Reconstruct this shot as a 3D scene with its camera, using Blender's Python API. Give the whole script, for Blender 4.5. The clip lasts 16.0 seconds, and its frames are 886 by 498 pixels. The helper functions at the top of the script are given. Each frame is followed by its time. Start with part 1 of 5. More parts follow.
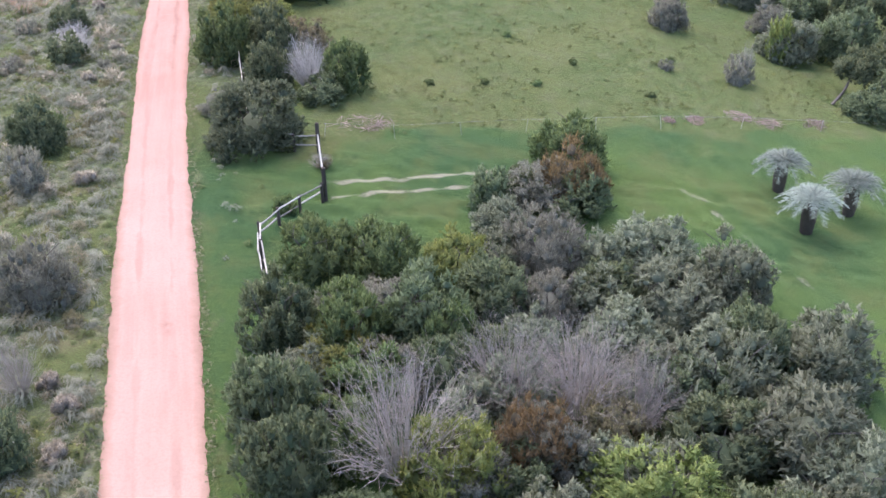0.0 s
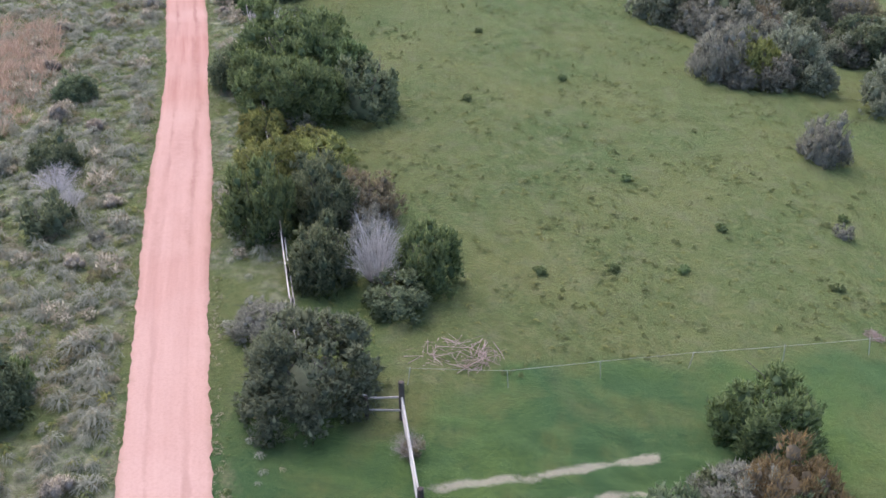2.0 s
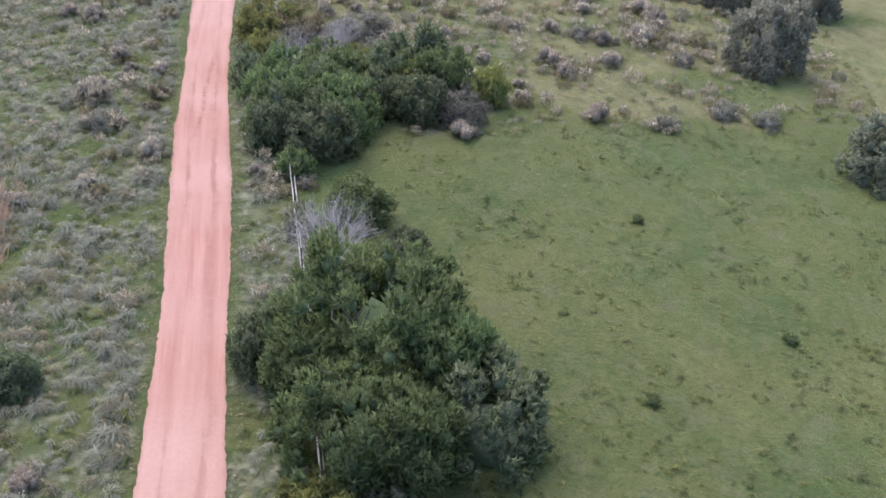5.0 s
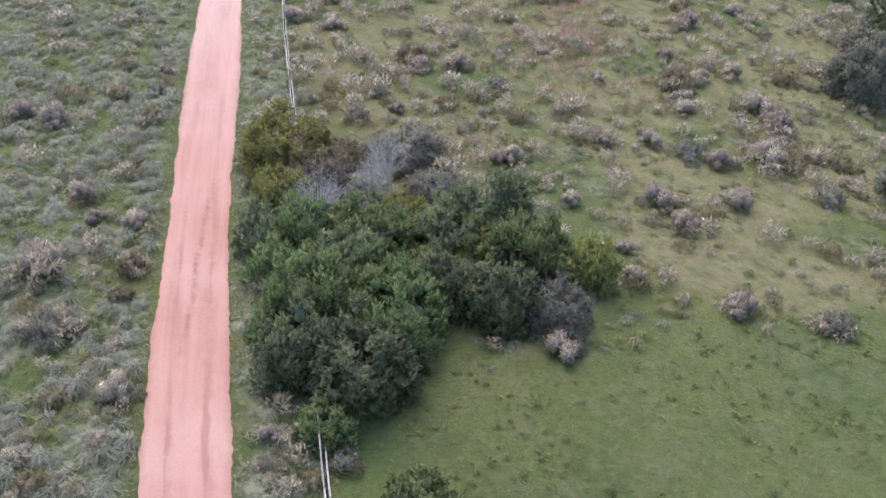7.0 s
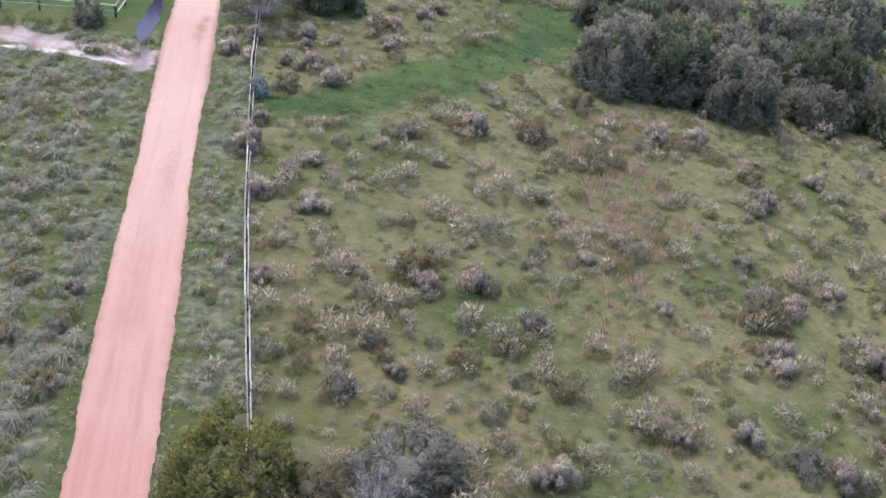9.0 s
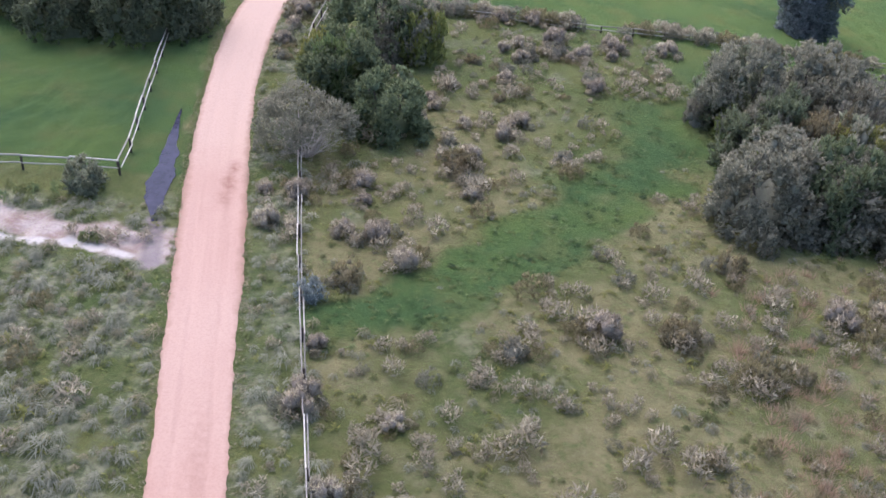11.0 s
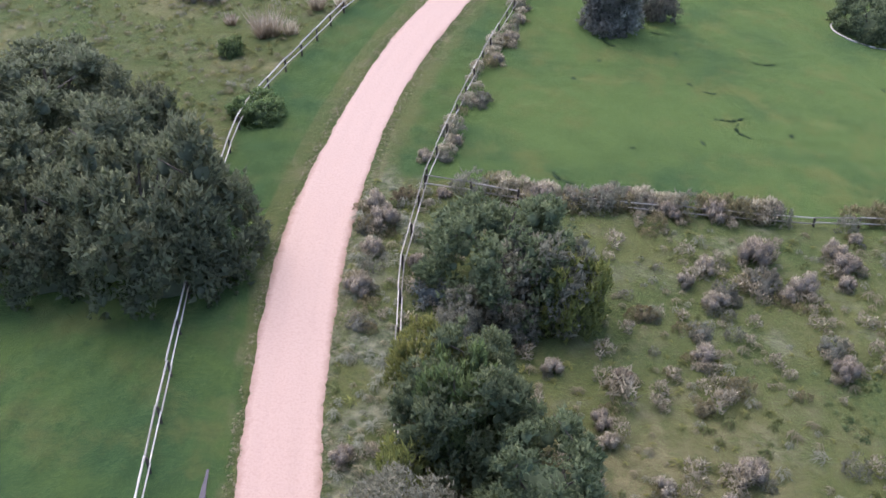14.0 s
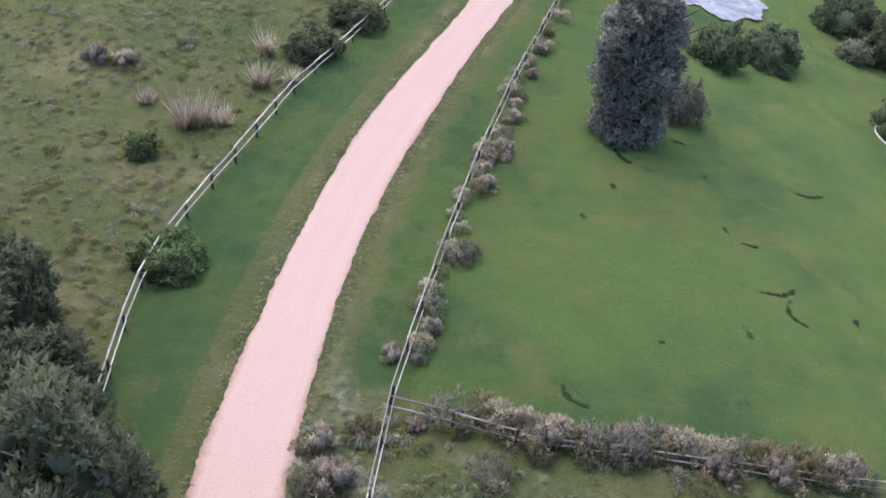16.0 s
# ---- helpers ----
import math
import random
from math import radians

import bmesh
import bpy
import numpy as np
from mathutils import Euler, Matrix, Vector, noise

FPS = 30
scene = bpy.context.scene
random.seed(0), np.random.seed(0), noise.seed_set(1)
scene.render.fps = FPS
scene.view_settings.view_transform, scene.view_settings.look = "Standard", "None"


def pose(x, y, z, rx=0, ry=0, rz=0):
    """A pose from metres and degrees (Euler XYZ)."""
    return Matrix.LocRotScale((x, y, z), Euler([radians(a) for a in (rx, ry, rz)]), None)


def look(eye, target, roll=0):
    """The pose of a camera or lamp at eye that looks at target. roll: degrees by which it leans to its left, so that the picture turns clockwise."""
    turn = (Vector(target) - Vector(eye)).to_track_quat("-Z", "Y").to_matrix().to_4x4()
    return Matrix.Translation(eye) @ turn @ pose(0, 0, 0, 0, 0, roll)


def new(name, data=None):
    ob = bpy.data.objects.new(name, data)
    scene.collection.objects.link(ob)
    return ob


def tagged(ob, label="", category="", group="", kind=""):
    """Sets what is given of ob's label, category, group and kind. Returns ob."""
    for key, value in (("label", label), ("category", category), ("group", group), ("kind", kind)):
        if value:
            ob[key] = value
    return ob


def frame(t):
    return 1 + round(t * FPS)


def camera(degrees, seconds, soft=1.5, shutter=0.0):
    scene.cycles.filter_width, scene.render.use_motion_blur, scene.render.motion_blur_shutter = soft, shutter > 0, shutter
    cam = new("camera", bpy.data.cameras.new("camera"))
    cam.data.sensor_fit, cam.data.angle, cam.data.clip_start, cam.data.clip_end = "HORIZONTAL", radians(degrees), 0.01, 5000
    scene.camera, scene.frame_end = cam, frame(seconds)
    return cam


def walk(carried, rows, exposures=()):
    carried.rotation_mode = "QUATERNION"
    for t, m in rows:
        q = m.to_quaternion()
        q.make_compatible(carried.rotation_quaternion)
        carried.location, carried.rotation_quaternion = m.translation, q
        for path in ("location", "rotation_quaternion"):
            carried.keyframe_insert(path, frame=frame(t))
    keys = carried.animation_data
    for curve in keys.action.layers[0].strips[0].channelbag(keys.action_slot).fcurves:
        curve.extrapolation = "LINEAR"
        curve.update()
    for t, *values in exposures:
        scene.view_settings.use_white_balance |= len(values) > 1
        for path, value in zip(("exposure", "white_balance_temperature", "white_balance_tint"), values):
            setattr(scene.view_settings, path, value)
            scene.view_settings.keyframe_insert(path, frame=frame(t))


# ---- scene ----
cam = camera(47.9, 16.0, 1.55)
METRES, EYE, TILT, LEAN, TURN = 171.0, 26.0, 0.0, 0.0, 2.0
PATH = [
    (0, (0.114, -0.06, 23.658), (0.004, 1.66, 22.643), -1.2),
    (0.5, (-1.562, 5.036, 24.231), (-1.667, 6.726, 23.168), -0.2),
    (1, (-2.993, 10.478, 24.549), (-3.133, 12.18, 23.507), -2.1),
    (1.5, (-4.393, 15.527, 24.772), (-4.494, 17.245, 23.752), -0.6),
    (2, (-6.151, 20.816, 25.123), (-6.277, 22.534, 24.106), -0.4),
    (2.5, (-7.23, 25.792, 25.413), (-7.301, 27.487, 24.354), 1.4),
    (3, (-8.652, 30.978, 25.915), (-8.751, 32.685, 24.877), 0.5),
    (3.5, (-9.967, 35.793, 25.994), (-10.105, 37.476, 24.921), 2.5),
    (6, (-17.357, 62.156, 26.801), (-17.542, 63.837, 25.733), 0.4),
    (6.5, (-18.789, 67.176, 26.951), (-18.94, 68.863, 25.886), 3.3),
    (7, (-20.727, 72.455, 27.221), (-20.886, 74.102, 26.098), 2.4),
    (7.5, (-22.212, 77.824, 27.822), (-22.374, 79.5, 26.743), -0.8),
    (8, (-23.355, 83.254, 27.828), (-23.567, 84.951, 26.791), 0.7),
    (8.5, (-24.472, 88.674, 27.806), (-24.602, 90.393, 26.793), 5.5),
    (9, (-25.626, 93.545, 28.221), (-25.727, 95.217, 27.127), 6.4),
    (11.5, (-33.678, 119.193, 29.812), (-33.844, 120.835, 28.683), 2.1),
    (12, (-35.203, 124.595, 30.031), (-35.366, 126.242, 28.908), 3.1),
    (12.5, (-37.096, 129.494, 30.192), (-37.282, 131.123, 29.047), 4.2),
    (13, (-38.46, 134.596, 30.412), (-38.646, 136.197, 29.228), 2.4),
    (13.5, (-39.721, 139.457, 30.789), (-39.933, 141.067, 29.621), 3.3),
    (14, (-41.221, 144.405, 31.08), (-41.47, 145.995, 29.892), -0.6),
    (14.5, (-42.123, 149.137, 31.067), (-42.338, 150.697, 29.834), 2.6),
    (15, (-43.544, 154.23, 31.339), (-43.658, 155.806, 30.113), 7.0),
    (15.5, (-44.776, 158.942, 31.355), (-44.907, 160.48, 30.083), 5.2),
    (16, (-46.062, 164.23, 31.71), (-46.18, 165.778, 30.45), 5.8),
]
walk(cam, [(t, look(eye, target, roll)) for t, eye, target, roll in PATH], [(t, e, 6280, 22) for t, e in ((0.0, 1.5), (1.5, 1.23), (3.0, 1.14), (7.0, 1.16), (8.0, 1.2), (9.0, 1.08), (11.5, 1.01), (12.5, 1.0), (15.0, 0.98), (16.0, 0.92))])

# ==== body ====

# ---- light ----
world = bpy.data.worlds.new("overcast_sky")
scene.world = world
world.use_nodes = True
wn = world.node_tree
sky = wn.nodes.new("ShaderNodeTexSky")
sky.sky_type, sky.sun_disc = "NISHITA", False
sky.sun_elevation, sky.sun_rotation = radians(63), radians(-35)
sky.air_density, sky.dust_density, sky.ozone_density = 1.0, 2.4, 1.3
wn.links.new(sky.outputs[0], wn.nodes["Background"].inputs[0])
wn.nodes["Background"].inputs[1].default_value = 0.15
sun = new("sun", bpy.data.lights.new("sun", "SUN"))
sun.data.energy, sun.data.angle, sun.data.color = 0.95, radians(55), (1.0, 0.95, 0.91)
sun.matrix_world = look((0, 0, 60), (15.2, -21.7, 60 - 52))

# ---- plan: relief, road line ----
RELIEF = (0.561, -0.453, -1.022, -1.259, 0.503, -1.049, 0.36, -1.728)


def relief(x, y):
    x, y = np.asarray(x, float), np.asarray(y, float)
    d = np.clip(x + 0.24 * y + 4.0, -40, 50) / 30
    v = (np.clip(y, 10, 240) - 120) / 100
    a = RELIEF
    return a[0] + a[1] * d + a[2] * v + a[3] * d * d + a[4] * d * v + a[5] * v * v + a[6] * v**3 + a[7] * d * v * v


ROAD_Y = (-60, 0, 23.3, 31.8, 38.6, 46.5, 56, 64.5, 72.5, 84, 95, 101, 109.4, 121, 132, 143, 153.8, 160.7, 170, 178.5, 187, 196, 203, 213, 222, 231, 240, 262, 300)
ROAD_X = (16, -3.4, -11, -13.5, -15.6, -17.9, -20.6, -22.9, -25.0, -28.2, -31.4, -33.4, -35.8, -39.1, -42.05, -45.1, -47.9, -49.75, -52.1, -53.75, -54.95, -55.15, -55.1, -54.25, -52.78, -51.08, -49.5, -45.4, -38)
_ys = np.arange(-60, 300.5, 0.5)
_xs = np.interp(_ys, ROAD_Y, ROAD_X)
for _ in range(3):
    _xs = np.convolve(np.pad(_xs, 6, mode="reflect", reflect_type="odd"), np.ones(13) / 13, "valid")


def road_x(y):
    return np.interp(y, _ys, _xs)


def off_road(x, y):
    """Distance to the road's middle line, to its right positive."""
    slope = (road_x(np.asarray(y) + 1.0) - road_x(np.asarray(y) - 1.0)) / 2
    return (np.asarray(x) - road_x(y)) / np.sqrt(1 + slope * slope)


def wave(x, y, size, seed=0):
    """Soft noise between about -1 and 1, from a few turned sine waves."""
    r = np.random.default_rng(100 + seed)
    out = 0
    for k in range(7):
        a, f, p = r.uniform(0, 6.28), r.uniform(0.6, 1.7) * 6.28 / size, r.uniform(0, 6.28)
        out = out + np.sin((np.cos(a) * x + np.sin(a) * y) * f + p + 1.3 * np.sin((np.sin(a) * x - np.cos(a) * y) * f * 0.7 + p * 2))
    return out / 3.2


def soft(x, a, b):
    t = np.clip((x - a) / (b - a), 0, 1)
    return t * t * (3 - 2 * t)


# ---- materials ----
def nodes_of(name):
    m = bpy.data.materials.new(name)
    m.use_nodes = True
    nt = m.node_tree
    return m, nt, nt.nodes["Principled BSDF"]


def val(nt, kind, *ins, operation="", attribute_name=""):
    n = nt.nodes.new(kind)
    if operation:
        n.operation = operation
    if attribute_name:
        n.attribute_name = attribute_name
    for i, v in enumerate(ins):
        if v is None:
            continue
        if isinstance(v, bpy.types.NodeSocket):
            nt.links.new(v, n.inputs[i])
        else:
            n.inputs[i].default_value = v
    return n


def noise_tex(nt, coord, scale, detail=4.0, rough=0.6):
    n = val(nt, "ShaderNodeTexNoise", coord)
    n.inputs["Scale"].default_value, n.inputs["Detail"].default_value, n.inputs["Roughness"].default_value = scale, detail, rough
    return n.outputs["Fac"]


def ramp(nt, fac, a, b):
    n = val(nt, "ShaderNodeMapRange", fac)
    n.inputs[1].default_value, n.inputs[2].default_value = a, b
    return n.outputs[0]


def blend(nt, fac, a, b, mode="MIX"):
    n = nt.nodes.new("ShaderNodeMix")
    n.data_type, n.blend_type = "RGBA", mode
    for i, v in ((0, fac), (6, a), (7, b)):
        if isinstance(v, bpy.types.NodeSocket):
            nt.links.new(v, n.inputs[i])
        else:
            n.inputs[i].default_value = v if i == 0 or len(v) == 4 else (*v, 1)
    return n.outputs[2]


def math_node(nt, op, a, b=0.0):
    return val(nt, "ShaderNodeMath", a, b, operation=op).outputs[0]


def attr(nt, name):
    return val(nt, "ShaderNodeAttribute", attribute_name=name).outputs["Fac"]


def position(nt):
    return val(nt, "ShaderNodeNewGeometry").outputs["Position"]


def bump(nt, bs, height, strength, dist):
    n = nt.nodes.new("ShaderNodeBump")
    n.inputs["Strength"].default_value, n.inputs["Distance"].default_value = strength, dist
    nt.links.new(height, n.inputs["Height"])
    nt.links.new(n.outputs[0], bs.inputs["Normal"])


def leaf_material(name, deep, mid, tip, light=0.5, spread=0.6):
    """Leaves: deep to mid at random from leaf to leaf, tips of new growth in their own colour, which crowns also take
    as painted highlights.
    """
    m, nt, bs = nodes_of(name)
    geo = val(nt, "ShaderNodeNewGeometry")
    big = ramp(nt, noise_tex(nt, geo.outputs["Position"], 1.7, 3.0), 0.34, 0.66)
    each = math_node(nt, "ADD", math_node(nt, "MULTIPLY", geo.outputs["Random Per Island"], spread), math_node(nt, "MULTIPLY", big, 1 - spread))
    col = blend(nt, each, deep, mid)
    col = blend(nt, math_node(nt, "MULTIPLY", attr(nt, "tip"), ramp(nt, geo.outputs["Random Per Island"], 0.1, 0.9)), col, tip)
    own = val(nt, "ShaderNodeObjectInfo").outputs["Random"]
    hsv = val(nt, "ShaderNodeHueSaturation", None, None, None, None, col)
    nt.links.new(math_node(nt, "ADD", math_node(nt, "MULTIPLY", own, 0.03), 0.485), hsv.inputs["Hue"])
    nt.links.new(math_node(nt, "ADD", math_node(nt, "MULTIPLY", own, 0.35), 0.82), hsv.inputs["Value"])
    nt.links.new(hsv.outputs[0], bs.inputs["Base Color"])
    bs.inputs["Roughness"].default_value = 0.62
    bs.inputs["Specular IOR Level"].default_value = 0.25
    tr = val(nt, "ShaderNodeBsdfTranslucent", hsv.outputs[0])
    mix = val(nt, "ShaderNodeMixShader", light, bs.outputs[0], tr.outputs[0])
    nt.links.new(mix.outputs[0], nt.nodes["Material Output"].inputs[0])
    # crown inside: deep leaf colour, darkened to paint in the shade between leaves
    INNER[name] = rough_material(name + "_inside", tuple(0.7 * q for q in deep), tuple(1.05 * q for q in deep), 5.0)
    return m


def rough_material(name, a, b, scale=6.0, rough=0.9, grain=None, depth=0.01, vary=0.4):
    m, nt, bs = nodes_of(name)
    pos = val(nt, "ShaderNodeTexCoord").outputs["Object"]
    if grain:
        pos = val(nt, "ShaderNodeMapping", pos, None, None, grain).outputs[0]
    n = noise_tex(nt, pos, scale, 6.0, 0.7)
    own = val(nt, "ShaderNodeObjectInfo").outputs["Random"]
    col = blend(nt, ramp(nt, n, 0.3, 0.7), a, b)
    hsv = val(nt, "ShaderNodeHueSaturation", None, None, None, None, col)
    nt.links.new(math_node(nt, "ADD", math_node(nt, "MULTIPLY", own, vary), 1 - vary / 2), hsv.inputs["Value"])
    nt.links.new(hsv.outputs[0], bs.inputs["Base Color"])
    bs.inputs["Roughness"].default_value = rough
    bs.inputs["Specular IOR Level"].default_value = 0.2
    bump(nt, bs, n, 0.5, depth)
    return m


def ground_material():
    m, nt, bs = nodes_of("meadow_ground")
    pos = position(nt)
    fine = noise_tex(nt, pos, 5.0, 6.0, 0.75)
    grain = noise_tex(nt, pos, 16.0, 4.0, 0.7)
    mid = noise_tex(nt, pos, 0.7, 5.0, 0.65)
    broad = noise_tex(nt, pos, 0.11, 4.0, 0.6)
    mound = noise_tex(nt, pos, 2.1, 3.0, 0.55)
    pasture = blend(nt, ramp(nt, broad, 0.35, 0.65), (0.076, 0.107, 0.036), (0.132, 0.14, 0.05))
    pasture = blend(nt, ramp(nt, mid, 0.5, 0.8), pasture, (0.16, 0.155, 0.085))
    pasture = blend(nt, math_node(nt, "MULTIPLY", ramp(nt, mound, 0.5, 0.66), 0.55), pasture, (0.165, 0.165, 0.07))
    pasture = blend(nt, ramp(nt, fine, 0.5, 0.7), pasture, (0.046, 0.076, 0.03))
    patchy = noise_tex(nt, pos, 0.3, 5.0, 0.65)
    lawn = blend(nt, ramp(nt, broad, 0.38, 0.62), (0.048, 0.097, 0.035), (0.09, 0.14, 0.037))
    lawn = blend(nt, math_node(nt, "MULTIPLY", ramp(nt, patchy, 0.5, 0.64), 0.8), lawn, (0.112, 0.132, 0.045))
    lawn = blend(nt, math_node(nt, "MULTIPLY", ramp(nt, mid, 0.54, 0.72), 0.45), lawn, (0.03, 0.07, 0.032))
    lawn = blend(nt, math_node(nt, "MULTIPLY", ramp(nt, fine, 0.46, 0.72), 0.7), lawn, (0.028, 0.066, 0.028))
    lawn = blend(nt, math_node(nt, "MULTIPLY", attr(nt, "lightness"), ramp(nt, broad, 0.3, 0.6)), lawn, blend(nt, ramp(nt, fine, 0.42, 0.72), (0.108, 0.165, 0.046), (0.062, 0.115, 0.036)))
    lawn = blend(nt, math_node(nt, "MULTIPLY", attr(nt, "lightness"), math_node(nt, "MULTIPLY", ramp(nt, patchy, 0.5, 0.66), 0.7)), lawn, (0.145, 0.158, 0.05))
    dry = blend(nt, ramp(nt, mid, 0.35, 0.65), (0.145, 0.136, 0.064), (0.235, 0.21, 0.108))
    dry = blend(nt, ramp(nt, fine, 0.5, 0.7), dry, (0.155, 0.153, 0.068))
    dry = blend(nt, ramp(nt, mound, 0.55, 0.68), dry, (0.215, 0.2, 0.105))
    dry = blend(nt, ramp(nt, mound, 0.46, 0.34), dry, (0.125, 0.138, 0.058))
    rank = blend(nt, ramp(nt, mid, 0.38, 0.62), (0.085, 0.105, 0.056), (0.16, 0.168, 0.108))
    rank = blend(nt, ramp(nt, fine, 0.48, 0.68), rank, (0.195, 0.2, 0.122))
    rank = blend(nt, ramp(nt, mound, 0.5, 0.64), rank, (0.255, 0.258, 0.165))
    rank = blend(nt, ramp(nt, mound, 0.46, 0.36), rank, (0.085, 0.105, 0.045))
    sand = blend(nt, ramp(nt, mid, 0.35, 0.7), (0.36, 0.25, 0.22), (0.62, 0.55, 0.5))
    sand = blend(nt, math_node(nt, "MULTIPLY", ramp(nt, fine, 0.5, 0.68), 0.6), sand, (0.26, 0.185, 0.165))

    def worn(name, k=0.55):
        a = math_node(nt, "ADD", attr(nt, name), math_node(nt, "MULTIPLY", math_node(nt, "SUBTRACT", mid, 0.5), k))
        a = math_node(nt, "ADD", a, math_node(nt, "MULTIPLY", math_node(nt, "SUBTRACT", fine, 0.5), k))
        return ramp(nt, a, 0.3, 0.7)

    col = blend(nt, worn("lawn", 0.35), pasture, lawn)
    col = blend(nt, worn("rank"), col, rank)
    col = blend(nt, worn("dry"), col, dry)
    col = blend(nt, worn("sand", 0.9), col, sand)
    col = blend(nt, worn("mud", 0.7), col, blend(nt, ramp(nt, mid, 0.4, 0.6), (0.2, 0.165, 0.17), (0.34, 0.285, 0.28)))
    col = blend(nt, worn("streak", 0.8), col, (0.7, 0.65, 0.6))
    col = blend(nt, math_node(nt, "MULTIPLY", worn("track", 0.9), 0.85), col, (0.36, 0.33, 0.24))
    col = blend(nt, 0.62, col, blend(nt, grain, (0.25, 0.25, 0.25), (0.78, 0.78, 0.78)), "OVERLAY")
    nt.links.new(col, bs.inputs["Base Color"])
    bs.inputs["Roughness"].default_value = 0.95
    bs.inputs["Specular IOR Level"].default_value = 0.1
    bs.inputs["Sheen Weight"].default_value, bs.inputs["Sheen Roughness"].default_value = 0.4, 0.28
    bs.inputs["Sheen Tint"].default_value = (0.62, 0.85, 0.3, 1)
    bump(nt, bs, math_node(nt, "ADD", math_node(nt, "ADD", fine, math_node(nt, "MULTIPLY", grain, 0.5)), math_node(nt, "MULTIPLY", mound, math_node(nt, "ADD", attr(nt, "rank"), attr(nt, "dry")))), 0.8, 0.14)
    return m


def road_material():
    m, nt, bs = nodes_of("red_sand_road")
    along, across = attr(nt, "along"), attr(nt, "across")
    v = val(nt, "ShaderNodeCombineXYZ", math_node(nt, "MULTIPLY", across, 1.25), math_node(nt, "MULTIPLY", along, 0.055), 0.0).outputs[0]
    streak = noise_tex(nt, v, 1.6, 5.0, 0.6)
    pos = position(nt)
    patch = noise_tex(nt, pos, 0.16, 3.0, 0.5)
    fine = noise_tex(nt, pos, 9.0, 5.0, 0.7)
    col = blend(nt, ramp(nt, streak, 0.32, 0.7), (0.36, 0.165, 0.12), (0.49, 0.275, 0.21))
    col = blend(nt, ramp(nt, patch, 0.35, 0.7), col, (0.49, 0.3, 0.235))
    wander = math_node(nt, "ADD", math_node(nt, "ABSOLUTE", math_node(nt, "SUBTRACT", math_node(nt, "ABSOLUTE", across), 0.72)), math_node(nt, "MULTIPLY", math_node(nt, "SUBTRACT", noise_tex(nt, val(nt, "ShaderNodeCombineXYZ", 0.0, math_node(nt, "MULTIPLY", along, 0.3), across).outputs[0], 1.0, 4.0), 0.5), 0.9))
    rut = math_node(nt, "MULTIPLY", ramp(nt, wander, 0.16, 0.02), ramp(nt, patch, 0.42, 0.6))
    col = blend(nt, math_node(nt, "MULTIPLY", rut, 0.6), col, (0.29, 0.13, 0.095))
    col = blend(nt, attr(nt, "pale"), col, (0.61, 0.46, 0.375))
    col = blend(nt, math_node(nt, "MULTIPLY", ramp(nt, fine, 0.45, 0.8), 0.35), col, (0.3, 0.15, 0.12))
    stain = math_node(nt, "MULTIPLY", attr(nt, "wet"), ramp(nt, noise_tex(nt, pos, 2.2, 5.0, 0.7), 0.3, 0.6))
    col = blend(nt, stain, col, (0.27, 0.125, 0.09))
    rim = math_node(nt, "ADD", math_node(nt, "ABSOLUTE", across), math_node(nt, "MULTIPLY", noise_tex(nt, pos, 1.3, 5.0, 0.7), 0.7))
    col = blend(nt, math_node(nt, "MULTIPLY", ramp(nt, rim, 1.75, 2.15), 0.55), col, (0.27, 0.16, 0.105))
    nt.links.new(col, bs.inputs["Base Color"])
    bs.inputs["Roughness"].default_value = 0.9
    bs.inputs["Specular IOR Level"].default_value = 0.15
    bump(nt, bs, math_node(nt, "ADD", streak, math_node(nt, "MULTIPLY", fine, 0.3)), 0.5, 0.06)
    return m


def water_material():
    m, nt, bs = nodes_of("still_water")
    nt.links.new(blend(nt, ramp(nt, noise_tex(nt, position(nt), 1.1, 5.0, 0.7), 0.4, 0.65), (0.018, 0.018, 0.038), (0.04, 0.038, 0.07)), bs.inputs["Base Color"])
    bs.inputs["Roughness"].default_value = 0.14
    bs.inputs["IOR"].default_value = 1.38
    bump(nt, bs, noise_tex(nt, position(nt), 3.0, 2.0), 0.05, 0.02)
    return m


def pond_material():
    m, nt, bs = nodes_of("sky_tinted_water")
    # pale base colour stands in for the bright sky reflected in the pond
    nt.links.new(blend(nt, ramp(nt, noise_tex(nt, position(nt), 0.8, 4.0), 0.35, 0.65), (0.2, 0.21, 0.22), (0.42, 0.43, 0.44)), bs.inputs["Base Color"])
    bs.inputs["Roughness"].default_value = 0.12
    bs.inputs["IOR"].default_value = 1.33
    return m


M_GROUND, M_ROAD, M_WATER, M_POND = ground_material(), road_material(), water_material(), pond_material()
M_WOOD = rough_material("weathered_rail_wood", (0.4, 0.38, 0.33), (0.8, 0.76, 0.68), 3.0, 0.8, (1, 1, 8), vary=0.6)
M_POST = rough_material("dark_post_wood", (0.05, 0.042, 0.036), (0.13, 0.11, 0.095), 5.0, 0.9)
M_THINRAIL = rough_material("greyed_rail_wood", (0.26, 0.24, 0.21), (0.68, 0.64, 0.56), 4.0, 0.8, (3, 1, 8), vary=0.9)
M_DEAD = rough_material("dead_branches", (0.3, 0.22, 0.185), (0.56, 0.45, 0.39), 7.0)
M_WHITE = rough_material("white_peg", (0.42, 0.42, 0.38), (0.66, 0.65, 0.6), 5.0, 0.5)
M_BARK = rough_material("grey_bark", (0.08, 0.07, 0.06), (0.22, 0.2, 0.18), 9.0)
M_PALEBARK = rough_material("bleached_twigs", (0.48, 0.455, 0.42), (0.74, 0.7, 0.65), 9.0)
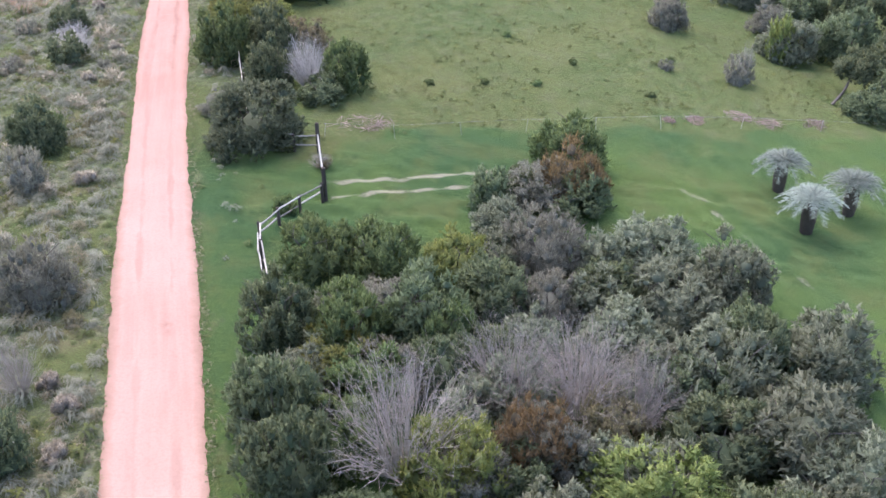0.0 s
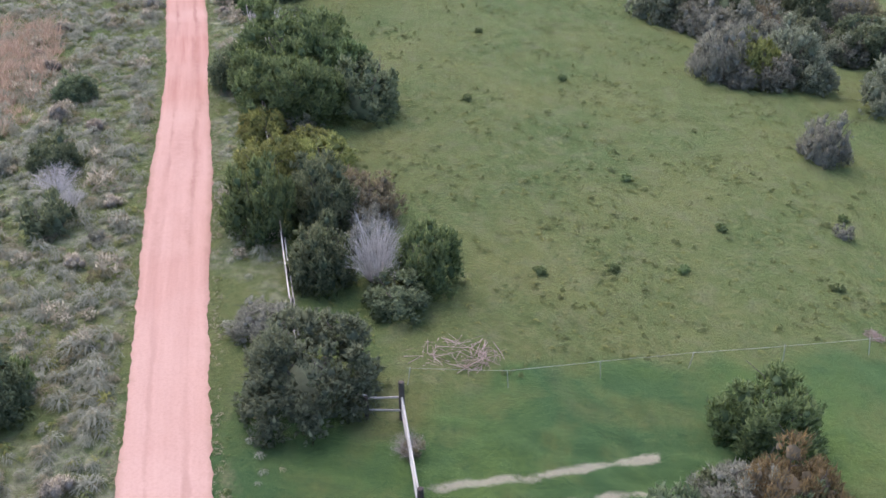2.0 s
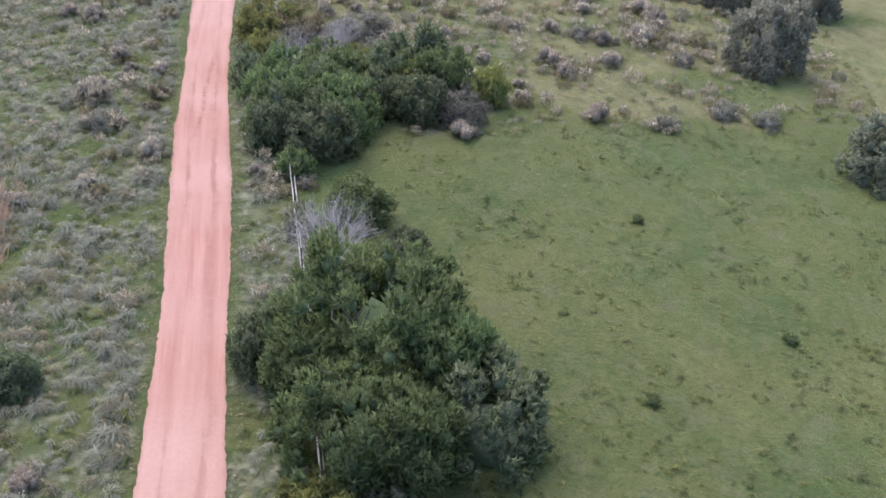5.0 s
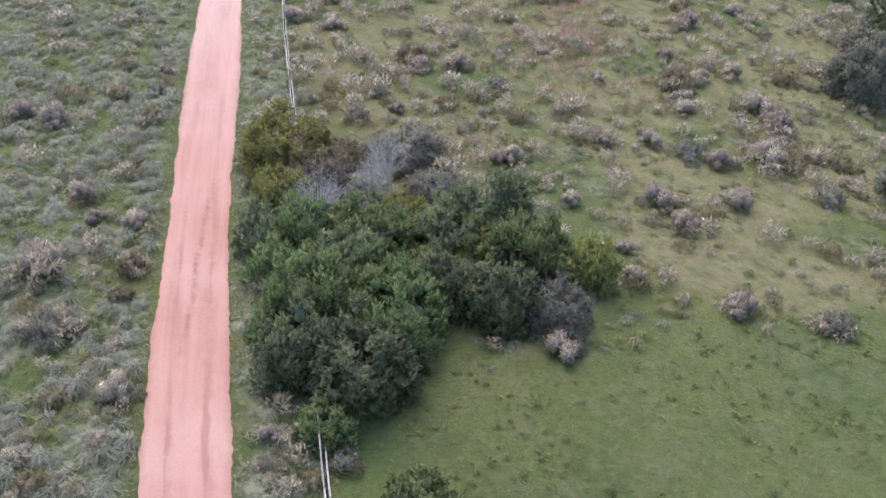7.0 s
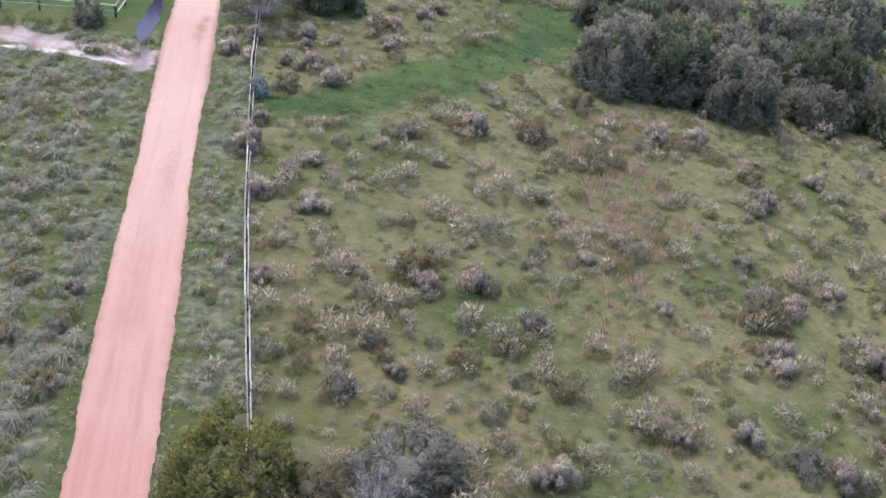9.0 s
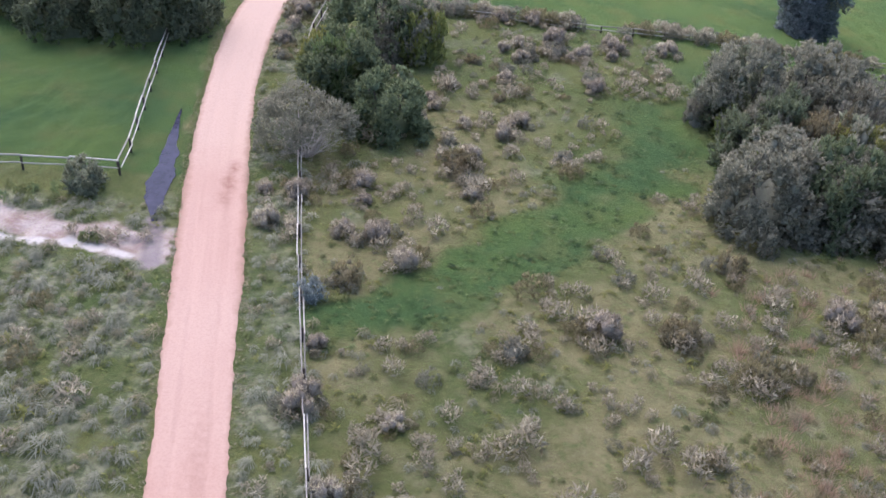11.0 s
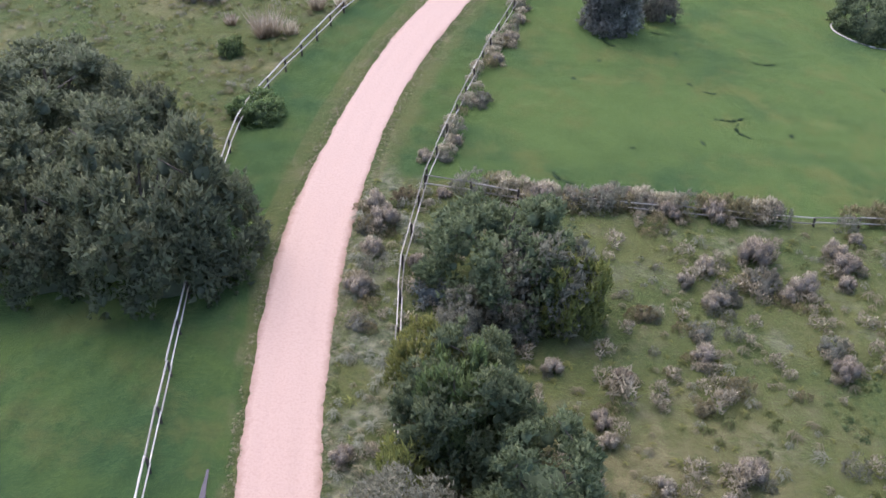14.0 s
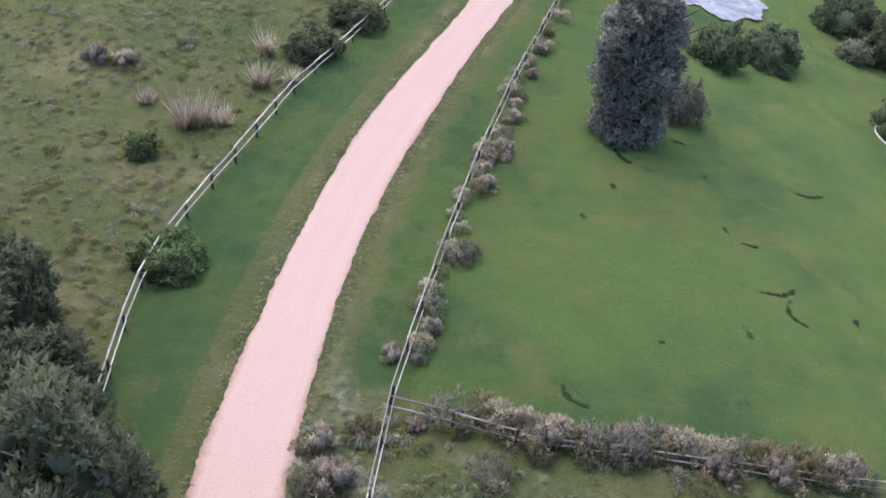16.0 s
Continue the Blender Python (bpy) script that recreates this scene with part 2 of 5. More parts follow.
M_PINKBARK = rough_material("pinkish_twigs", (0.36, 0.32, 0.28), (0.56, 0.5, 0.44), 9.0)
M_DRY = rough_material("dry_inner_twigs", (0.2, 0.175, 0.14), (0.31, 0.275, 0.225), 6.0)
M_RUNGS = rough_material("palm_trunk_fibre", (0.05, 0.042, 0.034), (0.13, 0.11, 0.09), 12.0)

INNER = {}
LEAF = {
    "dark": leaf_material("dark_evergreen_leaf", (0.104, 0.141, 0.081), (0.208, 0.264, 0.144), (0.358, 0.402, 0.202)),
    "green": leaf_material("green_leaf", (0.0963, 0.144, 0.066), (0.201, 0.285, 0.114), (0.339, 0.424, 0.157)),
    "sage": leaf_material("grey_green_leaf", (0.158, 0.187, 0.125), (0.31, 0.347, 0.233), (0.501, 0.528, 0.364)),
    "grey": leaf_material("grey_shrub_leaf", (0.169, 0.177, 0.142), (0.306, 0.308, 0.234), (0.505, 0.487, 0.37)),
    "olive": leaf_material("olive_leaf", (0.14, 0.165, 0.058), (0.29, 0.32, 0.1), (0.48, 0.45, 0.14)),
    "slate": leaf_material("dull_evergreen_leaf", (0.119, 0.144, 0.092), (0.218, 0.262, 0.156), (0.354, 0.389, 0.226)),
    "lush": leaf_material("dark_grass_blade", (0.042, 0.085, 0.036), (0.062, 0.112, 0.043), (0.09, 0.145, 0.055)),
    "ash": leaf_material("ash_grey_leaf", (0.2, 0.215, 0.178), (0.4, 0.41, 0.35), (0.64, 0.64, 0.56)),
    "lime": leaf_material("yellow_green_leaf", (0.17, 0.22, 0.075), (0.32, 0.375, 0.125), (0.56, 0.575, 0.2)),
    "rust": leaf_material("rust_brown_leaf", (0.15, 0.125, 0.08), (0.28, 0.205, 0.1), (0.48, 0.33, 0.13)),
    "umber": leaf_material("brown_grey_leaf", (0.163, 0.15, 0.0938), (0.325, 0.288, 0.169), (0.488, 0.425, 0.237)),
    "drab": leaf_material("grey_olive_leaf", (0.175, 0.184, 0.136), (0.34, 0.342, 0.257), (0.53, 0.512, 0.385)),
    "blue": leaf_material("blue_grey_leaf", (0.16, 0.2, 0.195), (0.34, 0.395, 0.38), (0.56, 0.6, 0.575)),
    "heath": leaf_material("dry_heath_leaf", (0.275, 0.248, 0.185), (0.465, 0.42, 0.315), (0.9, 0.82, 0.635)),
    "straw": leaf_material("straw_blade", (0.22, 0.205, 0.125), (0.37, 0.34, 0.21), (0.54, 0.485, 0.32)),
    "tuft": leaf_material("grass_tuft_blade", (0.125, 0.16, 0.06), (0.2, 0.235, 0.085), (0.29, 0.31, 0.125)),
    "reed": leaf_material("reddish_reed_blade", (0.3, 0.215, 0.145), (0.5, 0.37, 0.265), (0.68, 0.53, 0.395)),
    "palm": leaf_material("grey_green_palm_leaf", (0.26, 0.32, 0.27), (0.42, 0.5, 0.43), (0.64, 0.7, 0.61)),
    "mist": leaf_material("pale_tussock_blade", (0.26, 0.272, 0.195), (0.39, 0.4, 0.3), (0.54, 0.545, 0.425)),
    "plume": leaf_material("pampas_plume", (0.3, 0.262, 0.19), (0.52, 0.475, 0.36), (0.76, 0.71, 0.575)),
}


# ---- mesh tools ----
NORMALS = {}


def face_to(v, f, want):
    """Turns the blades over that look away from the wanted side."""
    q = v[f]
    n = np.cross(q[:, 1] - q[:, 0], q[:, 2] - q[:, 0])
    away = (n * want).sum(1) < 0
    f = f.copy()
    f[away] = f[away][:, ::-1]
    return f


def leaf_normals(me, n):
    """Leaves take the light as the surface of the crown that they make up."""
    NORMALS[me.name] = n
    me.normals_split_custom_set_from_vertices(n.tolist())


def mesh_of(name, verts, faces, mats, tip=None, slots=None, smooth=False):
    me = bpy.data.meshes.new(name)
    verts, faces = np.asarray(verts, np.float32), np.asarray(faces, np.int32)
    n, k = faces.shape
    me.vertices.add(len(verts))
    me.vertices.foreach_set("co", verts.ravel())
    me.loops.add(n * k)
    me.loops.foreach_set("vertex_index", faces.ravel())
    me.polygons.add(n)
    me.polygons.foreach_set("loop_start", np.arange(n, dtype=np.int32) * k)
    for m in mats:
        me.materials.append(m)
    if slots is not None:
        me.polygons.foreach_set("material_index", np.asarray(slots, np.int32))
    if tip is not None:
        a = me.attributes.new("tip", "FLOAT", "POINT")
        a.data.foreach_set("value", np.asarray(tip, np.float32))
    if smooth:
        me.polygons.foreach_set("use_smooth", np.ones(n, bool))
    me.update(calc_edges=True)
    return me


def part(name, me, parent, label="", m=None):
    ob = new(name, me)
    ob.parent = parent
    if m is not None:
        ob.matrix_basis = m
    return tagged(ob, label) if label else ob


def unit(v):
    return v / np.maximum(np.linalg.norm(v, axis=-1, keepdims=True), 1e-9)


def blades(base, axis, length, width, r, flat=None, bend=0.0):
    """Pointed blades that taper from base along axis; flat: the directions that their faces turn to."""
    n = len(base)
    side = np.cross(axis, flat if flat is not None else r.normal(size=(n, 3)))
    side = unit(side) * (width / 2)[:, None]
    end = base + axis * length[:, None]
    if bend:
        end = end + r.normal(size=(n, 3)) * (length * bend)[:, None]
    v = np.stack([base - side, base + side, end], 1).reshape(-1, 3)
    return v, np.arange(3 * n).reshape(-1, 3), np.tile([0.15, 0.15, 1.0], n)


def sticks(a, b, ra, rb, r):
    """Three-sided tapered sticks from a to b."""
    n = len(a)
    ax = unit(b - a)
    u = unit(np.cross(ax, r.normal(size=(n, 3))))
    w = np.cross(ax, u)
    ring = []
    for p, rad in ((a, ra), (b, rb)):
        for k in range(3):
            c, s = math.cos(2.094 * k), math.sin(2.094 * k)
            ring.append(p + (u * c + w * s) * rad[:, None])
    v = np.stack(ring, 1).reshape(-1, 3)
    f = []
    i = np.arange(n) * 6
    for k in range(3):
        f.append(np.stack([i + k, i + (k + 1) % 3, i + 3 + (k + 1) % 3, i + 3 + k], 1))
    return v, np.concatenate(f)


def ball(r, n=1):
    bm = bmesh.new()
    bmesh.ops.create_icosphere(bm, subdivisions=n, radius=1.0)
    v = np.array([x.co[:] for x in bm.verts])
    f = np.array([[x.index for x in q.verts] for q in bm.faces])
    bm.free()
    return v * r, f


BALL_V, BALL_F = ball(1.0, 2)
BODY_V, BODY_F = ball(1.0, 1)


def crown_mesh(name, r0, h0, seed, leaf, per, up, size, slim, lobes, gap=0.0, lift=0.0, core=0.5):
    """A crown of many small leaves on rounded, knobbly lobes: r0 wide from the middle, h0 high, its foot at z = lift."""
    r = np.random.default_rng(seed)
    k = np.arange(lobes)
    az = 2.39996 * k + r.uniform(-0.4, 0.4, lobes)
    el = np.arcsin(np.clip(0.03 + 0.95 * (k + 0.5) / lobes + r.uniform(-0.06, 0.06, lobes), 0, 1))
    reach = r.uniform(0.8, 1.06, lobes) - 0.09 * np.sin(az * 2 + r.uniform(0, 6)) * np.cos(el) - 0.05 * np.sin(az * 3 + r.uniform(0, 6))
    rs = r.uniform(0.17, 0.4, lobes) * (26 / lobes) ** 0.36
    out, top = np.cos(el) ** 0.65, np.sin(el) ** 0.9
    way = np.stack([np.cos(az) * out, np.sin(az) * out, top], 1)
    cs = way * (reach - rs * 0.8)[:, None]
    cs[:, 2] = np.maximum(cs[:, 2], rs * 0.45)
    box = np.array([r0, r0, h0 - lift])
    each = 5
    n = int(per * sum((rr * r0) ** 2 for rr in rs) * 9.5) // each
    pick = r.choice(lobes, n, p=rs**2 / (rs**2).sum())
    nor = unit(r.normal(size=(n, 3)) + way[pick] * 1.0 + [0, 0, 0.3])
    knob = 0.07 * np.sin(nor @ r.normal(size=(3, 1)) * 7)[:, 0] + 0.06 * np.sin(nor @ r.normal(size=(3, 1)) * 11 + 1.0)[:, 0]
    round_box = box * 0.35 + r0 * 0.65
    p = cs[pick] * box + nor * round_box * (rs[pick] * (0.66 + 1.6 * knob + 0.5 * r.uniform(size=n) ** 1.2))[:, None]
    keep = (p[:, 2] > 0.03) & (r.uniform(size=n) > gap) & (np.linalg.norm(p / box, axis=1) > 0.45)
    # tip colour: random by spray and lobe, plus a highlight painted on lobe tops
    lightness = r.uniform(0.1, 1.0, n) ** 1.3 * (0.45 + 0.6 * r.uniform(0, 1, lobes)[pick] + 0.35 * np.clip(nor[:, 2], 0, 1))
    p, nor, lightness, pick = p[keep], nor[keep], lightness[keep], pick[keep]
    p = p + [0, 0, lift]
    # each spray: a few leaves that radiate from one twig end
    p, nor, lightness, pick = (np.repeat(q, each, 0) for q in (p, nor, lightness, pick))
    n = len(p)
    axis = unit(nor * 0.9 + np.array([0, 0, up]) + r.normal(size=(n, 3)) * 0.6)
    ln = size * r.uniform(0.5, 1.35, n)
    p = p + r.normal(size=(n, 3)) * size * 0.2
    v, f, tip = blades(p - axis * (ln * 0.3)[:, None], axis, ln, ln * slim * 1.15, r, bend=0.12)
    tip = tip * np.clip(np.repeat(lightness, 3) * 1.35, 0, 1)
    side = unit(nor * 0.9 + unit(way[pick]) * 0.35 + np.array([0, 0, 0.3]) + r.normal(size=(n, 3)) * 0.38)
    f = face_to(v, f, side)
    side = np.repeat(side, 3, 0)
    if not core:
        me = mesh_of(name, v, f, [leaf], tip)
        leaf_normals(me, side)
        return me
    # the leafy mass inside, added as solid bodies with inner shade in their colour: one small uneven body in each lobe,
    # and one in the middle
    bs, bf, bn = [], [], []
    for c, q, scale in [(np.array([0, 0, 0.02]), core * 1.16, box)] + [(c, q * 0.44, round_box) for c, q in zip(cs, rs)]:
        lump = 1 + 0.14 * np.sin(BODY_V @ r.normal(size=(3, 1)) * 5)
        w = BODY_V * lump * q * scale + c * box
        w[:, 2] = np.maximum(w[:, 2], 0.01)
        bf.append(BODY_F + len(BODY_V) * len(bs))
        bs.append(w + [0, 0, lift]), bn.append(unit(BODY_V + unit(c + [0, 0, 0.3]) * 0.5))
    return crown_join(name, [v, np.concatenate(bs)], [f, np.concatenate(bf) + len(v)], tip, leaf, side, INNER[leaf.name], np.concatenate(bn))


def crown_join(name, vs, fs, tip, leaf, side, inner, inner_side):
    """Leaves and the twiggy inside, as solid bodies, in one mesh."""
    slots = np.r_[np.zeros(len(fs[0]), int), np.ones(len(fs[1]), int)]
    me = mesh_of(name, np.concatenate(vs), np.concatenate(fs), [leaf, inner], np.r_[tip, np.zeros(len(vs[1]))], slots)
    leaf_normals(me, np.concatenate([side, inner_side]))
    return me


def stem_mesh(name, h, rad, seed, mat, count=5, spread=0.5):
    """A short trunk that forks into limbs."""
    r = np.random.default_rng(seed)
    a, b, ra, rb = [], [], [], []
    for k in range(count):
        ang = 6.28 * k / count + r.uniform(-0.4, 0.4)
        p = np.array([math.cos(ang) * rad * 0.6, math.sin(ang) * rad * 0.6, -0.05])
        d = np.array([math.cos(ang) * spread, math.sin(ang) * spread, 1.0])
        t = rad * r.uniform(0.6, 1.0)
        for s in range(4):
            q = p + d * h / 4 + r.normal(size=3) * h * 0.03
            a.append(p), b.append(q), ra.append(t), rb.append(t * 0.75)
            if s > 1:
                e = q + np.array([*(r.normal(size=2) * h * 0.18), h * 0.2])
                a.append(q), b.append(e), ra.append(t * 0.6), rb.append(t * 0.25)
            p, t = q, t * 0.75
    v, f = sticks(np.array(a), np.array(b), np.array(ra), np.array(rb), r)
    return mesh_of(name, v, f, [mat], smooth=True)


def bare_mesh(name, r0, h0, seed, mat, stems, thick, side=3):
    """A leafless shrub: forked stems that fan out from the foot."""
    r = np.random.default_rng(seed)
    a, b, ra, rb = [], [], [], []
    for k in range(stems):
        ang, q = r.uniform(0, 6.28), math.sqrt(r.uniform(0, 1))
        end = np.array([math.cos(ang) * q * r0, math.sin(ang) * q * r0, h0 * (math.sqrt(max(0.05, 1 - 0.75 * q * q))) * r.uniform(0.62, 1.06)])
        p, t = np.array([math.cos(ang) * 0.12 * r0, math.sin(ang) * 0.12 * r0, 0.0]), thick * r.uniform(0.7, 1.3)
        pts = [p]
        for s in (0.3, 0.55, 0.8, 1.0):
            w = p + (end - p) * s
            w[2] += math.sin(s * 3.14) * h0 * 0.08
            pts.append(w + r.normal(size=3) * r0 * 0.03)
        for i in range(4):
            a.append(pts[i]), b.append(pts[i + 1]), ra.append(t), rb.append(t * 0.72)
            t *= 0.72
            if i:
                for _ in range(side):
                    d = unit(pts[i + 1] - pts[i] + r.normal(size=3) * r0 * 0.26 + [0, 0, 0.12 * h0])
                    ln = r0 * r.uniform(0.12, 0.3)
                    o = pts[i] + (pts[i + 1] - pts[i]) * r.uniform(0.2, 1)
                    a.append(o), b.append(o + d * ln), ra.append(t * 0.7), rb.append(t * 0.3)
    v, f = sticks(np.array(a), np.array(b), np.array(ra), np.array(rb), r)
    v[:, 2] = np.maximum(v[:, 2], -0.05)
    return mesh_of(name, v, f, [mat])


# ---- ground ----
def grid_lines(fine, step, far, close):
    """Grid lines, closer where the ground bears narrow marks, wider and wider in the distance."""
    lo, hi = fine
    inner = np.arange(lo, hi + step / 2, step)
    for a, b in close:
        inner = np.concatenate([inner[(inner < a - 0.1) | (inner > b + 0.1)], np.arange(a, b + 0.1, 0.2)])
    inner = np.sort(inner)
    out = np.cumsum(step * 1.35 ** np.arange(1, 60))
    out = out[out < far]
    return np.concatenate([(lo - out)[::-1], inner, hi + out])


def edge_fence(y):
    """Line of the rail fence on the right of the road."""
    return np.interp(y, FENCE_Y, FENCE_X)


FENCE_Y = (0, 38.4, 50.6, 56.6, 62.2, 88.7, 97.8, 120.2, 126.4, 136.9, 153.8, 160.4, 172.4, 178.4, 184, 193.4, 204, 213, 223.4, 237.7, 262)
FENCE_X = (0, -10.6, -13.8, -15.4, -17.0, -24.6, -27.3, -33.7, -35.6, -38.7, -43.2, -44.8, -47.7, -48.7, -49.6, -49.8, -49.1, -48.3, -47.1, -45.0, -41)
LEFT_Y = (161, 163.6, 171, 181.4, 194, 199, 202.5, 210.6, 217.5, 222.7, 233.5, 262)
LEFT_X = (-55.5, -55.9, -57.6, -59.9, -62.2, -62.75, -62.45, -61.3, -60.4, -59.1, -56.8, -50)


def cover(x, y):
    """How far each kind of ground cover goes: lawn, rank grass, dry scrub floor, bare sand."""
    d = off_road(x, y)
    f = x - edge_fence(y)
    lf = x - np.interp(y, LEFT_Y, LEFT_X)
    n1, n2 = wave(x, y, 14, 1), wave(x, y, 6, 2)
    right = soft(d, 0, 1)
    lawn = right * soft(f, -2, 0.5) * soft(51.5 - y + 0.33 * (x + 6) + n2 * 1.2 + n1 * 1.5, -3.5, 2.0) * (0.92 + 0.15 * n2)
    lawn = np.maximum(lawn, right * soft(y - 194.0 - 0.05 * (x + 40), -0.5, 0.6) * soft(y, 150, 190))
    lawn = np.maximum(lawn, soft(y, 193, 197) * right) * (1 - 0.8 * soft(y, 188, 196) * soft(-np.abs(d), -4.0 - n2 * 0.8, -2.6))
    band = np.abs(x - np.interp(y, (146, 150, 153, 160, 166, 178, 186), (-42, -40.5, -35.5, -30.5, -26, -22.5, -21)))
    lawn = np.maximum(lawn, 0.72 * right * soft(y, 146, 149) * soft(-y, -186, -178) * soft(3.4 + 1.6 * n2 - band, -1.6, 1.8))
    lawn = np.maximum(lawn, 0.6 * right * soft(y, 165, 172) * soft(x, -33, -24) * soft(n1, -0.8, 0.6))
    left_lawn = soft(-d, 1.6 + 1.3 * soft(y, 172, 188), 2.2 + 1.3 * soft(y, 172, 188)) * soft(y, 160.5, 162.5)
    lawn = np.maximum(lawn, left_lawn * np.where(y < 184, 1.0, soft(lf, -0.5, 0.3)))
    lawn = np.maximum(lawn, 0.55 * right * soft(f, -0.4, 0.6) * soft(7 - f, 0, 5) * soft(y, 50, 54) * soft(-y, -104, -98))
    lawn = np.maximum(lawn, 0.7 * right * soft(-f, -0.5, 0.6) * soft(-y, -60, -44))
    rank = soft(-d, 1.2, 2.2) * soft(-y, -161, -157) * (0.62 + 0.42 * wave(x, y, 6, 8))
    rank = np.maximum(rank, soft(d, 1.2, 1.8) * soft(-f, -1.2, 0.3) * (0.25 + 0.75 * soft(y, 50, 66)) * (0.55 + 0.35 * n2) * soft(-y, -197, -191))
    scrub = right * soft(f, -1, 1) * soft(y - 108.5 - 0.45 * (x + 12) + 2 * n1, -2, 3) * soft(-y, -195, -192) * (1 - lawn)
    rank = np.maximum(rank, scrub * (0.2 + 0.36 * n2))
    dry = scrub * (0.46 + 0.34 * n1) * soft(-y, -188, -166) + scrub * 0.16
    dry = np.maximum(dry, soft(-lf, 0, 1) * soft(y, 184, 188) * (0.22 + 0.26 * n1))
    dry = np.maximum(dry, 0.5 * soft(-d, 5, 9) * soft(y, 66, 74) * soft(-y, -108, -92) * soft(n1, -0.5, 0.8))
    dry = np.maximum(dry, 0.5 * soft(-d, 1.6, 2.4) * soft(-y, -84, -52) * (0.7 + 0.5 * n2))
    edge = np.abs(np.abs(d) - 2.2)
    dry = np.maximum(dry, (0.4 + 0.15 * soft(y, 150, 175)) * soft(-edge, -0.8, -0.15) * (0.65 + 0.4 * n2))
    dry = np.maximum(dry, 0.3 * soft(-np.abs(d + 3.6 + 0.3 * n1), -0.5, -0.1) * soft(y, 165, 180))
    line = y - (154.6 - 0.12 * (x + 52))
    sand = soft(-np.abs(line) + 1.5 + n2 * 0.6, -0.8, 0.9) * soft(-d, 1.3, 2.2) * soft(x, -110, -90) * 0.85
    return np.clip(lawn, 0, 1), np.clip(rank, 0, 1), np.clip(dry, 0, 1), np.clip(sand, 0, 1)


def nearness(x, y, pts, wide):
    """1 on a line of places, a half at its worn edge, 0 away from it."""
    p = np.array(pts, float)
    best = np.full(np.shape(x), 1e9)
    for a, b in zip(p, p[1:]):
        d = b - a
        t = np.clip(((x - a[0]) * d[0] + (y - a[1]) * d[1]) / (d @ d), 0, 1)
        best = np.minimum(best, np.hypot(x - a[0] - t * d[0], y - a[1] - t * d[1]))
    return np.clip(1 - 0.5 * best / wide, 0, 1)


def marks(x, y):
    """Bare wheel tracks and footpath, washed white sand, damp sand, and how much lighter and fresher the grass is."""
    n = 0.75 + 0.4 * wave(x, y, 2.6, 27)
    track = np.maximum(nearness(x, y, ((-8.9, 46.4), (-4.5, 47.8), (-0.4, 49.4)), 0.2), nearness(x, y, ((-8.4, 44.9), (-5, 46.2), (-1.0, 47.4)), 0.17)) * np.clip(n + 0.15, 0, 1)
    path = np.maximum(nearness(x, y, ((10.3, 49.6), (11.4, 48.8)), 0.28), nearness(x, y, ((11.6, 47.9), (12.3, 46.3), (12.9, 44.9), (13.4, 43.6), (14.2, 42.2), (15.2, 41.0)), 0.16) * np.clip(n, 0, 1))
    streak = np.maximum(nearness(x, y, ((-66, 154.1), (-58.0, 153.9), (-55.3, 154.0), (-53.5, 153.7), (-51.8, 153.2)), 0.32), 0.8 * nearness(x, y, ((-54.0, 155.6), (-52.6, 155.4)), 0.3)) * np.clip(n + 0.1, 0, 1)
    mud = np.maximum(nearness(x, y, ((-51.9, 156.6), (-51.2, 154.6), (-50.7, 152.9)), 0.5), nearness(x, y, ((-53.2, 155.3), (-51.9, 154.6)), 0.4) * np.clip(n, 0, 1))
    lightness = soft(y, 190, 200) * soft(off_road(x, y), 4, 12)
    return np.maximum(track, 0.68 * path), streak, mud, lightness


def ground():
    gx, gy = grid_lines((-92, 44), 0.7, 2600, ((-66, -50), (-9, 0), (10, 16))), grid_lines((-4, 276), 0.7, 2600, ((40.8, 50.6), (151.4, 157.4)))
    X, Y = np.meshgrid(gx, gy)
    d = np.abs(off_road(X, Y))
    inside = (X > -100) & (X < 50) & (Y > -10) & (Y < 285)
    Z = relief(X, Y) + inside * soft(d, 2.2, 4.0) * (0.07 * wave(X, Y, 2.2, 5) + 0.05 * wave(X, Y, 5.5, 6))
    Z = Z - 0.14 * soft(-d, -1.3, -0.8)
    ditch = np.abs(X - np.interp(Y, (156.3, 158.95, 160.3, 163.95, 167.5, 169), (-51.6, -52.68, -52.9, -53.5, -54.45, -54.65)))
    wet = soft(-ditch, -2.2, -1.2) * soft(Y, 154, 155.5) * soft(-Y, -171, -169.5)
    Z = Z * (1 - wet) + (relief(X, Y) - 0.02) * wet
    v = np.stack([X, Y, Z], -1).reshape(-1, 3)
    ny, nx = X.shape
    i = (np.arange(ny - 1)[:, None] * nx + np.arange(nx - 1)).ravel()
    me = mesh_of("ground", v, np.stack([i, i + 1, i + nx + 1, i + nx], 1), [M_GROUND], smooth=True)
    for name, a in zip(("lawn", "rank", "dry", "sand", "track", "streak", "mud", "lightness"), cover(X.ravel(), Y.ravel()) + marks(X.ravel(), Y.ravel())):
        me.attributes.new(name, "FLOAT", "POINT").data.foreach_set("value", a.astype(np.float32))
    return tagged(new("ground", me), "uneven green and straw-coloured meadow ground", "ground", kind="structure")


